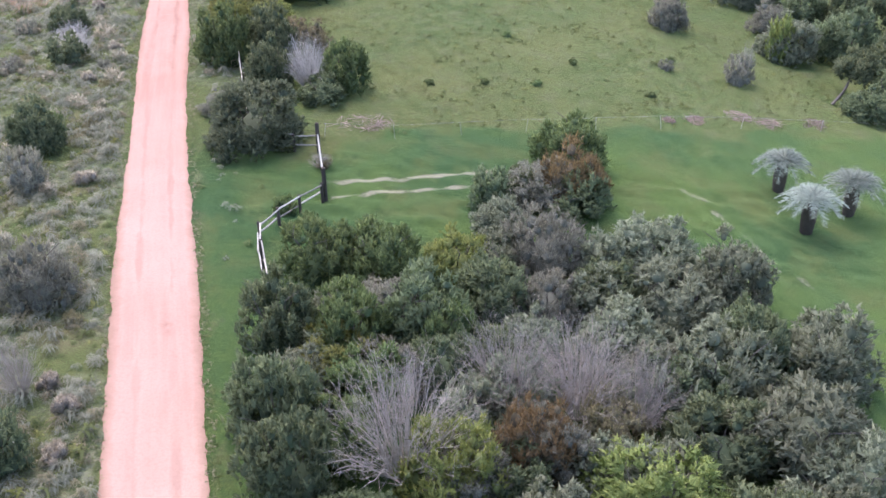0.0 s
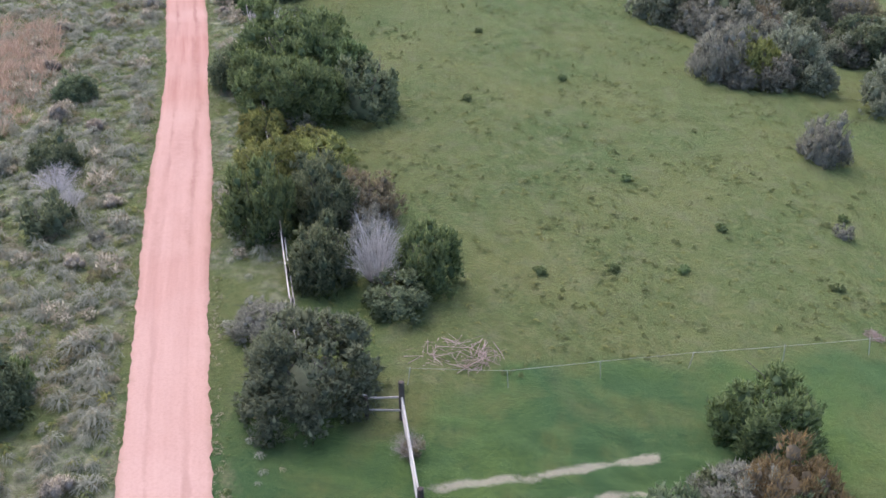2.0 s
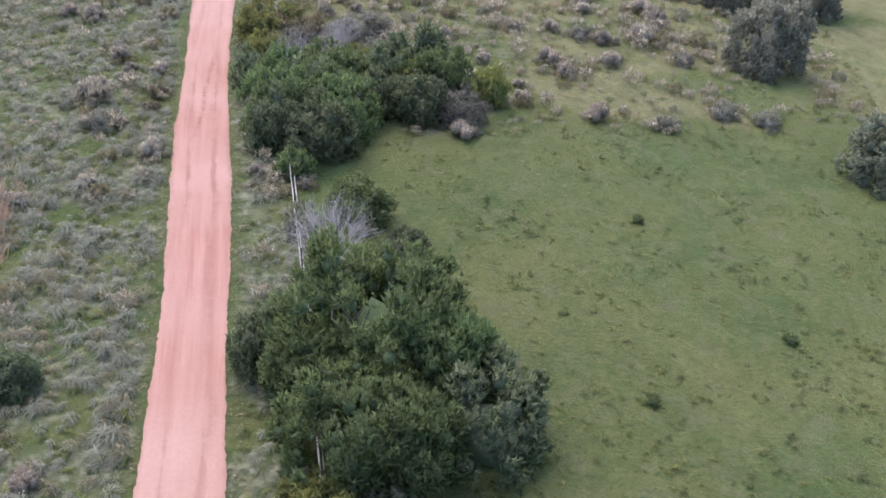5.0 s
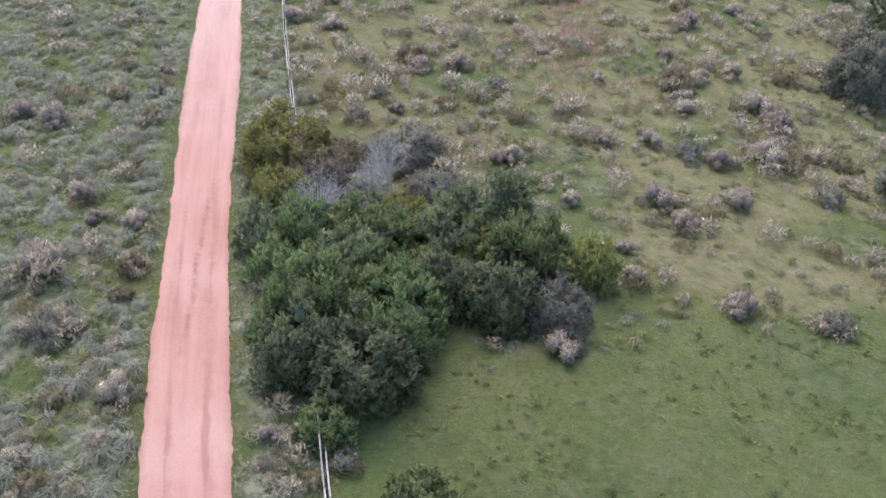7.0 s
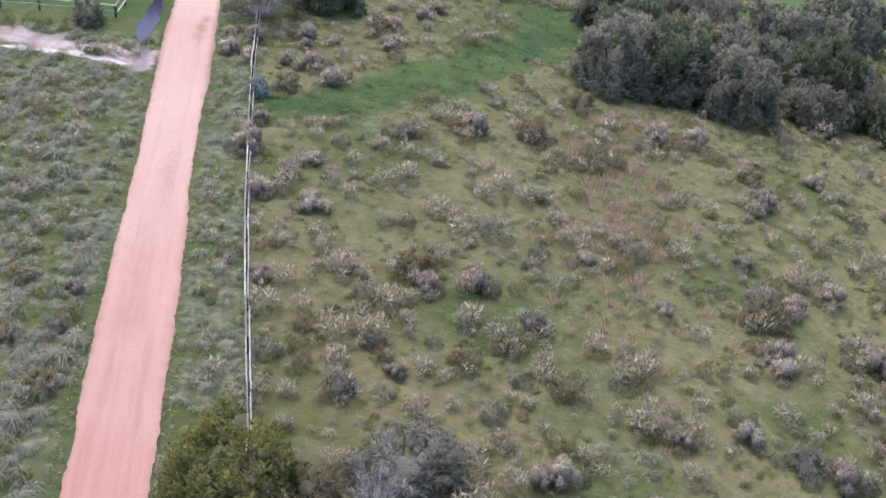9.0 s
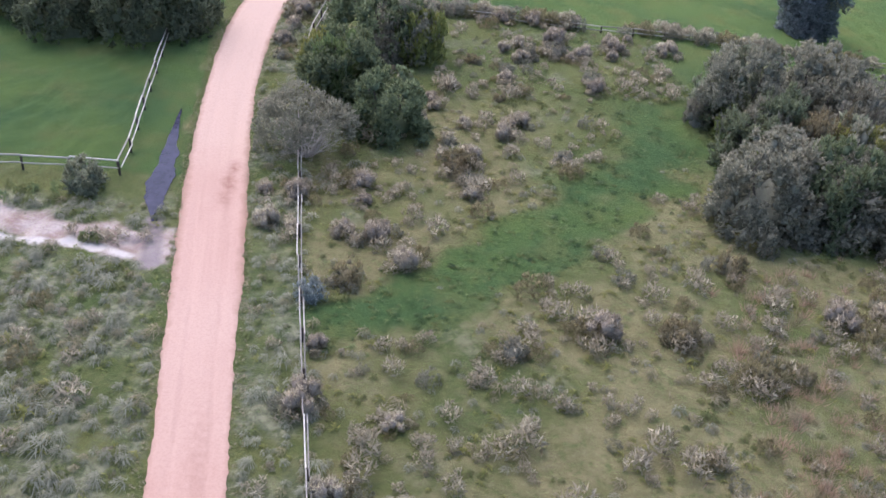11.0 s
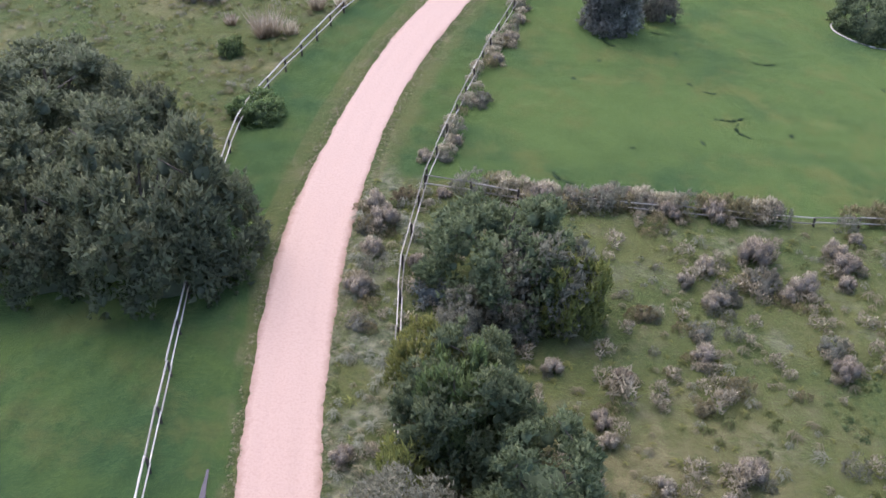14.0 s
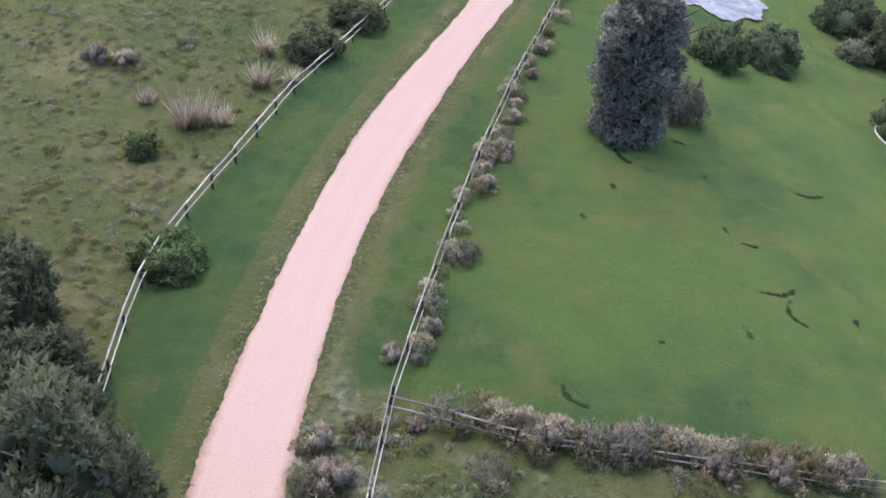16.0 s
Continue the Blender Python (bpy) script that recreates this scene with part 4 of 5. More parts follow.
PALM = palm_meshes()
for x, y, s, a in ((15.9, 51.2, 1.0, 0), (16.3, 46.6, 1.05, 80), (19.4, 49.5, 1.05, 200)):
    foot = tagged(new("palm", None), "short feather palm with drooping grey-green fronds on the grass", "palm", "group of palms")
    foot.matrix_basis = pose(x, y, float(relief(x, y)) - 0.05, 0, 0, a) @ Matrix.Scale(s, 4)
    part("fronds", PALM[0], foot)
    part("frond_ribs", PALM[1], foot)
    part("trunk", PALM[2], foot)


# ---- fences ----
def post_mesh(h, rad, mat):
    bm = bmesh.new()
    bmesh.ops.create_cone(bm, cap_ends=True, segments=9, radius1=rad, radius2=rad * 0.92, depth=h + 0.3, matrix=Matrix.Translation((0, 0, (h - 0.3) / 2)))
    bmesh.ops.bevel(bm, geom=[e for e in bm.edges if all(q.co.z > h - 0.1 for q in e.verts)], offset=rad * 0.25, segments=1, affect="EDGES")
    me = bpy.data.meshes.new("post")
    bm.to_mesh(me)
    bm.free()
    me.materials.append(mat)
    return me


def rail_mesh(mat, a=0.055, b=0.075):
    """A split rail one metre long along x, a little bent and uneven."""
    n, m = 7, 8
    x = np.linspace(0, 1, n)
    th = np.arange(m) / m * 6.283
    ca = a * (1 + 0.08 * np.sin(x * 9))
    v = np.stack([np.repeat(x[:, None], m, 1), np.outer(ca, np.cos(th)) + 0.006 * np.sin(x * 5)[:, None], np.outer(ca * b / a, np.sin(th)) - (0.012 * np.sin(x * 3.14))[:, None]], -1).reshape(-1, 3)
    i, j = np.meshgrid(np.arange(n - 1), np.arange(m), indexing="ij")
    f = np.stack([i * m + j, (i + 1) * m + j, (i + 1) * m + (j + 1) % m, i * m + (j + 1) % m], -1).reshape(-1, 4)
    return mesh_of("rail", v, f, [mat], smooth=True)


LOW_POST = post_mesh(0.92, 0.07, M_POST)
POST, TALL_POST, RAIL, GREY_RAIL = post_mesh(1.03, 0.085, M_POST), post_mesh(1.75, 0.12, M_POST), rail_mesh(M_WOOD, 0.045, 0.06), rail_mesh(M_WOOD, 0.036, 0.046)
THIN_RAIL, WING_RAIL = rail_mesh(M_THINRAIL, 0.032, 0.043), rail_mesh(M_THINRAIL, 0.036, 0.048)


def span(x0, y0, z0, x1, y1, z1):
    a, b = Vector((x0, y0, z0)), Vector((x1, y1, z1))
    d = b - a
    return Matrix.Translation(a) @ d.to_track_quat("X", "Z").to_matrix().to_4x4() @ Matrix.Diagonal((d.length, 1, 1, 1))


def rail_fence(points, step, label, heights=(0.95, 0.44), post=POST, seed=1, rail=None):
    r = np.random.default_rng(seed)
    p = np.array(points, float)
    s = np.r_[0, np.cumsum(np.hypot(*np.diff(p, axis=0).T))]
    n = max(1, round(s[-1] / step))
    t = np.linspace(0, s[-1], n + 1)
    X, Y = np.interp(t, s, p[:, 0]), np.interp(t, s, p[:, 1])
    Z = relief(X, Y)
    top = tagged(new("rail_fence", None), label, "fence")
    top.matrix_basis = pose(X[0], Y[0], Z[0])
    back = top.matrix_basis.inverted()
    for i in range(n + 1):
        part("post", post, top, m=back @ pose(X[i], Y[i], Z[i], r.normal() * 1.5, r.normal() * 1.5, r.uniform(0, 360)))
        if i < n:
            for k, h in enumerate(heights):
                e0, e1 = r.normal(0, 0.035, 2)
                # the rails are nailed to opposite faces of the posts
                o = Vector((Y[i + 1] - Y[i], X[i] - X[i + 1])).normalized() * (-0.06, 0.09)[k % 2] + Vector(r.normal(0, 0.015, 2))
                part("rail", rail or (RAIL if k == 0 else GREY_RAIL), top, m=back @ span(X[i] + o.x, Y[i] + o.y, Z[i] + h + e0, X[i + 1] + o.x, Y[i + 1] + o.y, Z[i + 1] + h + e1))
    return top


rail_fence([(x, y) for x, y in zip(FENCE_X[2:], FENCE_Y[2:])], 2.9, "weathered two-rail wooden fence with dark posts along the road", post=LOW_POST, seed=2, rail=THIN_RAIL)
rail_fence([(x, y) for x, y in zip(LEFT_X, LEFT_Y)], 2.9, "pale two-rail wooden fence with dark posts beside the lawn verge", (0.95, 0.58), LOW_POST, 3)
rail_fence([(-90, 159.0), (-75, 159.9), (-60.5, 160.9), (-55.5, 161.0)], 2.9, "pale two-rail wooden fence behind the sandy track", (0.95, 0.55), LOW_POST, 4)
rail_fence([(-49.8, 192.6), (-44.3, 192.1)], 2.75, "greyed two-rail wooden fence joining the roadside fence", (0.85, 0.42), LOW_POST, 5, THIN_RAIL)
rail_fence([(-44.3, 192.1), (-28.6, 193.6), (-20, 196.0), (0, 201)], 2.9, "low greyed rail fence overgrown with dry shrubs", (0.6, 0.3), post_mesh(0.62, 0.07, M_POST), 8, THIN_RAIL)
rail_fence([(-13.8, 50.6), (-11.3, 49.9), (-9.9, 50.1)], 1.45, "two-rail wooden fence wing beside the gate", seed=6, rail=WING_RAIL)
rail_fence([(-8.8, 44.4), (-9.7, 42.9), (-10.4, 41.5), (-11.1, 40.4), (-10.6, 38.2), (-8.6, 32)], 1.7, "two-rail wooden fence wing running from the gate into the thicket", seed=7, rail=WING_RAIL)


def field_gate(x0, y0, x1, y1):
    z0, z1 = float(relief(x0, y0)), float(relief(x1, y1))
    g = tagged(new("field_gate", None), "closed wooden field gate with pale rails between two tall posts", "gate")
    g.matrix_basis = pose(x0, y0, z0)
    back = g.matrix_basis.inverted()
    part("gate_post", TALL_POST, g, m=back @ pose(x0, y0, z0))
    part("gate_post", TALL_POST, g, m=back @ pose(x1, y1, z1))
    for h in (0.25, 0.5, 0.75, 1.05):
        part("gate_rail", GREY_RAIL if h < 1 else RAIL, g, m=back @ span(x0, y0, z0 + h, x1, y1, z1 + h))
    for t in (0.03, 0.5, 0.97):
        x, y, z = x0 + (x1 - x0) * t, y0 + (y1 - y0) * t, z0 + (z1 - z0) * t
        part("gate_stile", GREY_RAIL, g, m=back @ span(x, y, z + 0.18, x, y + 0.01, z + 1.12))
    part("gate_brace", GREY_RAIL, g, m=back @ span(x0, y0, z0 + 0.25, x1, y1, z1 + 1.05))


field_gate(-9.9, 50.1, -8.7, 44.7)


def peg_fence():
    """Thin white pegs with one strand of wire across the meadow."""
    top = tagged(new("wire_fence", None), "single-strand wire fence on thin white pegs across the meadow", "fence")
    p = np.array([(-9.9, 52.1), (-5.9, 52.6), (-2.1, 53.9), (1.7, 55.2), (6, 56.6), (10.2, 58.1), (15.5, 59.6), (21, 61), (28, 63)])
    z = relief(p[:, 0], p[:, 1])
    top.matrix_basis = pose(p[0, 0], p[0, 1], z[0])
    back = top.matrix_basis.inverted()
    peg, wire = post_mesh(0.9, 0.013, M_WHITE), rail_mesh(M_WHITE, 0.005, 0.005)
    for i in range(len(p)):
        part("peg", peg, top, m=back @ pose(p[i, 0], p[i, 1], z[i], 6 * math.sin(i), 8 * math.cos(i * 2)))
        if i:
            part("wire", wire, top, m=back @ span(p[i - 1, 0], p[i - 1, 1], z[i - 1] + 0.85, p[i, 0], p[i, 1], z[i] + 0.85))


peg_fence()


# ---- water, tracks ----
def sheet(name, pts, width, mat, lift, seed, jag, label, cat):
    """A flat ragged band along a line of places, with its own width at each."""
    p = np.array(pts, float)
    s = np.r_[0, np.cumsum(np.hypot(*np.diff(p, axis=0).T))]
    t = np.linspace(0, s[-1], max(12, int(s[-1] / 0.22)))
    q = np.stack([np.interp(t, s, p[:, 0]), np.interp(t, s, p[:, 1])], 1)
    for _ in range(2):
        q[3:-3] = sum(q[3 + k : len(q) - 3 + k] for k in range(-3, 4)) / 7
    d = unit(np.gradient(q, axis=0))
    side = np.stack([-d[:, 1], d[:, 0]], 1)
    r = np.random.default_rng(seed)
    w = np.interp(t, s, width)
    w = np.convolve(np.pad(w, 4, mode="edge"), np.ones(9) / 9, "valid")
    rows = []
    for k in (-1, -0.5, 0, 0.5, 1):
        j = np.convolve(r.normal(size=len(t) + 4), np.ones(5) / 5, "valid") * jag * abs(k)
        xy = q + side * (k * w + j * np.minimum(1, w))[:, None]
        rows.append(np.c_[xy, relief(xy[:, 0], xy[:, 1]) + lift])
    v = np.stack(rows, 1).reshape(-1, 3)
    i = (np.arange(len(t) - 1)[:, None] * 5 + np.arange(4)).ravel()
    ob = new(name, mesh_of(name, v, np.stack([i, i + 5, i + 6, i + 1], 1), [mat], smooth=True))
    return tagged(ob, label, cat, kind="structure")


sheet("puddle", ((-54.97, 169.9), (-54.5, 167.5), (-53.6, 163.8), (-53.1, 161.4), (-52.85, 159.6), (-52.5, 158.6), (-52.1, 157.3), (-51.8, 156.5)), (0.03, 0.19, 0.42, 0.66, 0.74, 0.5, 0.3, 0.12), M_WATER, 0.03, 4, 0.34, "long still puddle in the roadside ditch", "puddle")
sheet("pond", ((-35.6, 251.2), (-33, 251.0), (-30.5, 251.2), (-28, 252.5), (-25.5, 254)), (0.5, 3.2, 3.8, 3.4, 0.6), M_POND, 0.12, 6, 0.9, "still pond behind bushes, its pale sky reflection painted on", "pond")


# filler growth that closes the thickets
fill = np.random.default_rng(17)
for n in range(34):
    x, y = fill.uniform(-7.5, 14), fill.uniform(21.5, 39.5)
    if x + 0.9 * y > 50 or (y > 35 and x > 9):
        continue
    bush(("dark", "sage", "green", "sage", "grey")[n % 5] if x < 3 else ("sage", "dark", "sage")[n % 3], x, y, fill.uniform(1.3, 1.9), fill.uniform(1.8, 2.7), fill.uniform(0, 360))
for n in range(15):
    t = fill.uniform(0, 1)
    bush(("dark", "green", "olive")[n % 3], -30.5 + 10.5 * t + fill.normal() * 0.8, 103.5 + 6.0 * t + fill.uniform(-2, 5) * (1 - t), fill.uniform(1.3, 1.8), fill.uniform(1.8, 2.8), fill.uniform(0, 360))

for kind, x, y, r, h in (("dark", -1.9, 30.6, 1.5, 2.4), ("umber", 4.4, 28.4, 1.4, 2.0), ("dark", 0.8, 25.2, 1.4, 1.9), ("grey", 6.2, 31.2, 1.5, 2.2), ("umber", -31.6, 114.9, 1.5, 2.2), ("green", -30.9, 110.6, 1.6, 2.7), ("olive", -32.6, 113.4, 1.6, 2.4), ("dark", -32.9, 110.9, 1.2, 1.8), ("green", -26.4, 106.2, 1.8, 3.1), ("dark", -24.0, 110.4, 2.0, 3.4), ("dark", -28.2, 107.2, 1.9, 3.2), ("green", -22.4, 109.6, 1.7, 3.3), ("dark", -27.4, 103.0, 1.7, 3.0), ("grey", -28.6, 114.2, 1.6, 2.0), ("olive", -26.4, 112.6, 1.4, 2.2), ("grey", -25.6, 116.4, 1.5, 1.5), ("green", -31.6, 107.4, 1.3, 2.4), ("dark", -24.0, 107.2, 1.6, 3.0),
                         ("olive", -17.6, 72.6, 1.4, 1.6), ("dark", -16.4, 66.8, 1.6, 2.6), ("grey", -12.6, 61.6, 1.3, 2.0), ("sage", -18.6, 79.6, 1.8, 3.4)):
    bush(kind, x, y, r, h, 57 * x, name="bush" if KINDS[kind][7] == "bush" else "shrub")

# the wood at the edge of the heath: crowns that close up into one mass
for n in range(46):
    t, q = fill.uniform(0, 1), fill.uniform(0, 1)
    x = -19.5 + 24.0 * t + fill.normal() * 0.5
    y = np.interp(x, (-20, -15.5, -10.8, -3.9, 3), (165.8, 163.2, 163.6, 165, 169)) + q * (15 - 5 * t)
    kind = ("drab", "grey", "slate", "drab", "umber", "sage", "drab", "olive", "drab", "slate")[n % 10]
    r = fill.uniform(1.5, 2.6)
    bush(kind, x, y, r, r * fill.uniform(1.35, 1.7) + 1.6 * q, fill.uniform(0, 360), "grey-green round-crowned bush in a closed thicket" if kind in ("sage", "slate") else "", "bush" if KINDS[kind][7] == "bush" else "shrub")

# the grove across the meadow
for n in range(42):
    x = 6.5 + 19 * fill.uniform(0, 1)
    y = np.interp(x, (6, 9, 12, 18, 26), (106.5, 103.5, 99.5, 99.5, 102)) + fill.uniform(0, 1) * 15.0
    r = fill.uniform(1.4, 2.4)
    kind = ("drab", "grey", "drab", "sage", "umber", "drab", "slate")[n % 7]
    bush(kind, x, y, r, r * fill.uniform(1.3, 1.6), fill.uniform(0, 360), "grey-green round-crowned bush in a closed thicket" if kind in ("sage", "slate") else "", "bush" if KINDS[kind][7] == "bush" else "shrub")
for kind, x, y, r, h in (("grey", 9.0, 94.6, 1.7, 2.6), ("drab", 11.2, 95.0, 2.0, 3.2), ("drab", 13.0, 92.2, 1.8, 2.6), ("grey", 10.6, 91.4, 1.4, 2.0), ("sage", 16.2, 93.2, 1.8, 3.0)):
    bush(kind, x, y, r, h, 40 * x, name="bush" if KINDS[kind][7] == "bush" else "shrub")


# ---- dry heath shrubs ----
def heath_mesh(seed, r0=0.7, h0=0.85, count=420, wide=1.0):
    """A low twiggy shrub: a few dull cushions of fine twigs, the higher ones capped with pale seed heads."""
    r = np.random.default_rng(seed)
    cush = 7
    ca = 2.4 * np.arange(cush) + r.uniform(-0.5, 0.5, cush)
    cq = np.sqrt((np.arange(cush) + 0.3) / cush) * 0.72
    cr = r.uniform(0.3, 0.52, cush)
    c = np.stack([np.cos(ca) * cq, np.sin(ca) * cq, 0.62 - 0.42 * cq**2 + r.uniform(-0.12, 0.14, cush)], 1)
    pale = np.clip(r.uniform(-0.35, 1.15, cush), 0.06, 1.0)
    n = int(count * 2.3)
    k = r.choice(cush, n, p=cr**2 / (cr**2).sum())
    nor = unit(r.normal(size=(n, 3)) + [0, 0, 0.55] + c[k] * [0.8, 0.8, 0.0])
    p = c[k] + nor * (cr[k] * (0.72 + 0.3 * r.uniform(size=n)))[:, None]
    keep = p[:, 2] > 0.02
    p, nor, k = p[keep] * [r0, r0, h0], nor[keep], k[keep]
    n = len(p)
    head = soft(nor[:, 2] + r.normal(size=n) * 0.18, 0.25, 0.75) * pale[k]
    axis = unit(nor * 0.8 + [0, 0, 0.35] + r.normal(size=(n, 3)) * 0.45)
    ln = r.uniform(0.1, 0.2, n) * wide
    v, f, t = blades(p - axis * (ln * 0.4)[:, None], axis, ln, r.uniform(0.03, 0.065, n) * wide, r, bend=0.1)
    dome = unit(nor * 0.8 + unit(p + [0, 0, 0.2]) * 0.5 + [0, 0, 0.2] + r.normal(size=(n, 3)) * 0.25)
    f = face_to(v, f, dome)
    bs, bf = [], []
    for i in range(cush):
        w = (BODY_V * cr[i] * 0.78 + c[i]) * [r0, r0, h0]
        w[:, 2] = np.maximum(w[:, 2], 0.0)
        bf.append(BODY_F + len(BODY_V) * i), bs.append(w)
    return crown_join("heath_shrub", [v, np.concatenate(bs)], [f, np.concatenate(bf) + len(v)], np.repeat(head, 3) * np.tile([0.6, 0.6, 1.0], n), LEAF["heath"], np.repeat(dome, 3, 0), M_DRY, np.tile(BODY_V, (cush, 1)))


HEATHS = [heath_mesh(s, count=300, wide=1.1) for s in range(5)]
LIGHT_HEATHS = [heath_mesh(s, count=52, wide=2.0) for s in range(5, 9)]
GREYS = [crown_mesh("heath_shrub", 0.7, 0.85, 400 + s, LEAF["grey"], 120, 0.9, 0.16, 0.24, 12, 0.1) for s in range(2)]
SAGES = [crown_mesh("heath_shrub", 0.7, 0.85, 410 + s, LEAF["umber"], 120, 0.9, 0.16, 0.26, 12, 0.1) for s in range(2)]


WEED = crown_mesh("weed_clump", 0.7, 0.85, 420, LEAF["green"], 90, 0.7, 0.2, 0.3, 10, 0.15)


def heath(x, y, r, pick, turn, tall=1.25):
    ob = new("heath_shrub", pick)
    ob.matrix_basis = pose(x, y, float(relief(x, y)) - 0.04, 0, 0, turn) @ Matrix.Diagonal((r / 0.7, r / 0.7, r * tall / 0.85, 1))
    text = "low dry heath shrub with pale pinkish seed heads" if pick in HEATHS else "low grey-brown twiggy heath shrub"
    return tagged(ob, text, "shrub", "heath shrubs in the rough grass")


HEATH_1 = ((-14.7, 24.5, 0.57), (-15.3, 27, 0.55), (-16.4, 28.3, 0.52), (-17, 32.4, 0.46), (-21, 44.6, 0.58), (-9.3, 48.2, 0.46), (-26, 58.9, 0.57), (-25.9, 61.4, 0.61), (-26.4, 65, 0.66), (-34.1, 68.4, 1.02), (-30.9, 74.4, 0.8), (-33.7, 75.7, 0.96), (-37.6, 84, 0.79), (-39.9, 87.1, 0.66), (-40.3, 92.8, 0.9), (-36.6, 94.3, 0.73), (-37.6, 95.4, 0.59), (-27.2, 96, 0.49), (-35, 96.6, 0.61), (-26.3, 97.1, 0.8), (-29.2, 97.9, 0.62), (-37.7, 98.4, 0.74), (-35.4, 99, 0.95), (-40.5, 102.3, 0.69), (-39.6, 102.3, 1.41), (-18.7, 104.9, 1.06), (-37.6, 105.1, 0.73), (-41.7, 106.2, 1.3), (-38.1, 107.2, 0.95), (-21.7, 107.6, 1.06), (-10.7, 109.7, 1.08), (-6.4, 109.7, 1.07))
HEATH_2 = ((-39.3, 110.7, 0.88), (-41.2, 110.8, 0.54), (-15.5, 111.1, 0.79), (-42.7, 112.7, 0.98), (0.4, 112.8, 1.11), (-2.3, 113, 1.11), (-15.8, 113.6, 0.62), (-12.6, 116.6, 0.94), (-18.5, 117.5, 0.59), (-13.9, 118.8, 1.05), (-9.4, 120.1, 1.14), (-47.7, 120.4, 1.11), (-22.5, 121.1, 0.75), (-50.2, 121.1, 0.97), (-26.7, 121.4, 0.97), (-21.7, 121.5, 0.94), (-42.6, 121.7, 0.89), (-4.1, 122.1, 1.09), (-31.1, 124.2, 0.92), (-10, 124.5, 1.14), (-45.5, 124.5, 0.93), (-16.7, 124.9, 0.58), (-11.6, 124.9, 1.04), (-43.6, 125.4, 0.72), (-6.9, 125.7, 1.81), (-29, 125.9, 0.48), (-13.8, 126, 0.83), (-21.7, 126.3, 0.48), (-2.5, 127, 1.09), (-26.4, 127.3, 0.62), (-30.3, 127.7, 0.74), (-33.5, 127.9, 0.62))
HEATH_3 = ((-44, 128.2, 0.64), (-46.9, 128.6, 0.77), (-24.7, 128.9, 0.76), (-5.6, 130.7, 1.41), (-23.4, 131.1, 0.86), (-36.3, 131.2, 0.6), (-11.5, 131.2, 0.89), (-11.5, 132.3, 1), (-28.6, 132.6, 0.94), (-6.4, 133.4, 1.65), (-26.3, 133.5, 1.1), (-29.4, 133.7, 1.31), (-16.9, 134.3, 0.69), (-11.9, 135.4, 1.41), (-9.8, 137.2, 0.88), (-11.4, 137.3, 0.8), (-20.8, 137.8, 0.59), (-35.5, 138.3, 1.05), (-38.6, 139, 0.91), (-7.5, 139, 0.98), (-3.6, 139.6, 1.09), (-12.1, 140.8, 0.77), (-36.6, 143.1, 0.81), (-40.5, 143.7, 1.22), (-41, 147.7, 0.69), (-9.8, 148.4, 1.46), (-32.1, 148.8, 0.96), (-20.5, 149.7, 1.58), (-28, 151.1, 1.43), (-24.2, 151.6, 1.27), (-10, 152.1, 1.09), (-40.6, 153, 1.11))
HEATH_4 = ((-5.3, 153.7, 0.93), (-38, 155, 1.14), (-15.9, 155.2, 1.32), (-13.2, 156.3, 1.24), (-44.3, 157, 0.45), (-41.7, 157.1, 0.85), (-39.7, 157.2, 1.13), (-45.8, 157.3, 0.92), (-21.1, 158.6, 1.18), (-41.2, 160.5, 0.54), (-46.8, 160.6, 0.61), (-44.9, 160.7, 1.16), (-41.6, 162.4, 1), (-35.3, 162.6, 0.81), (-35.5, 164, 0.9), (-36.6, 165.4, 1.05), (-36.4, 166.2, 1.4), (-35.8, 167.2, 0.95), (-37.4, 168.9, 0.63), (-30.1, 168.9, 0.69), (-34, 170.9, 0.87), (-49.7, 171.1, 0.59), (-36.6, 171.7, 0.66), (-33.3, 172.9, 1.11), (-39, 173.7, 0.53), (-39.2, 175, 0.56), (-34.7, 176.7, 0.51), (-38.4, 177.6, 0.81), (-41.6, 178, 0.59), (-50.9, 179.5, 0.74), (-34.6, 180.2, 0.85), (-28.1, 180.4, 0.99))
HEATH_5 = ((-34.6, 182, 0.82), (-28.4, 182.1, 0.94), (-51.5, 182.3, 1.04), (-37.2, 182.8, 0.7), (-33.6, 184.5, 0.97), (-49, 184.9, 0.54), (-33.2, 185.4, 0.93), (-51.5, 185.7, 0.83), (-35.2, 186.1, 0.54), (-29.9, 186.1, 0.67), (-31.2, 186.8, 1.44), (-28.9, 186.9, 1.09), (-34, 187.5, 0.83), (-52.3, 187.9, 0.71), (-26.7, 188, 0.69), (-51.3, 188.1, 1.21), (-31.3, 189, 1.27), (-26.5, 189.7, 1.12), (-52.1, 190.1, 0.89), (-26.7, 190.8, 1.01), (-50.8, 191, 0.6), (-22.1, 191.1, 1.14), (-48.5, 191.8, 0.47), (-35.7, 192.6, 0.97), (-43.1, 192.6, 1.19), (-25.2, 192.8, 0.64), (-41.2, 193, 0.84), (-33.1, 193.1, 1.12), (-39.5, 193.2, 1.08), (-36.8, 193.4, 0.85), (-37.8, 193.9, 0.79), (-32, 193.9, 0.85))
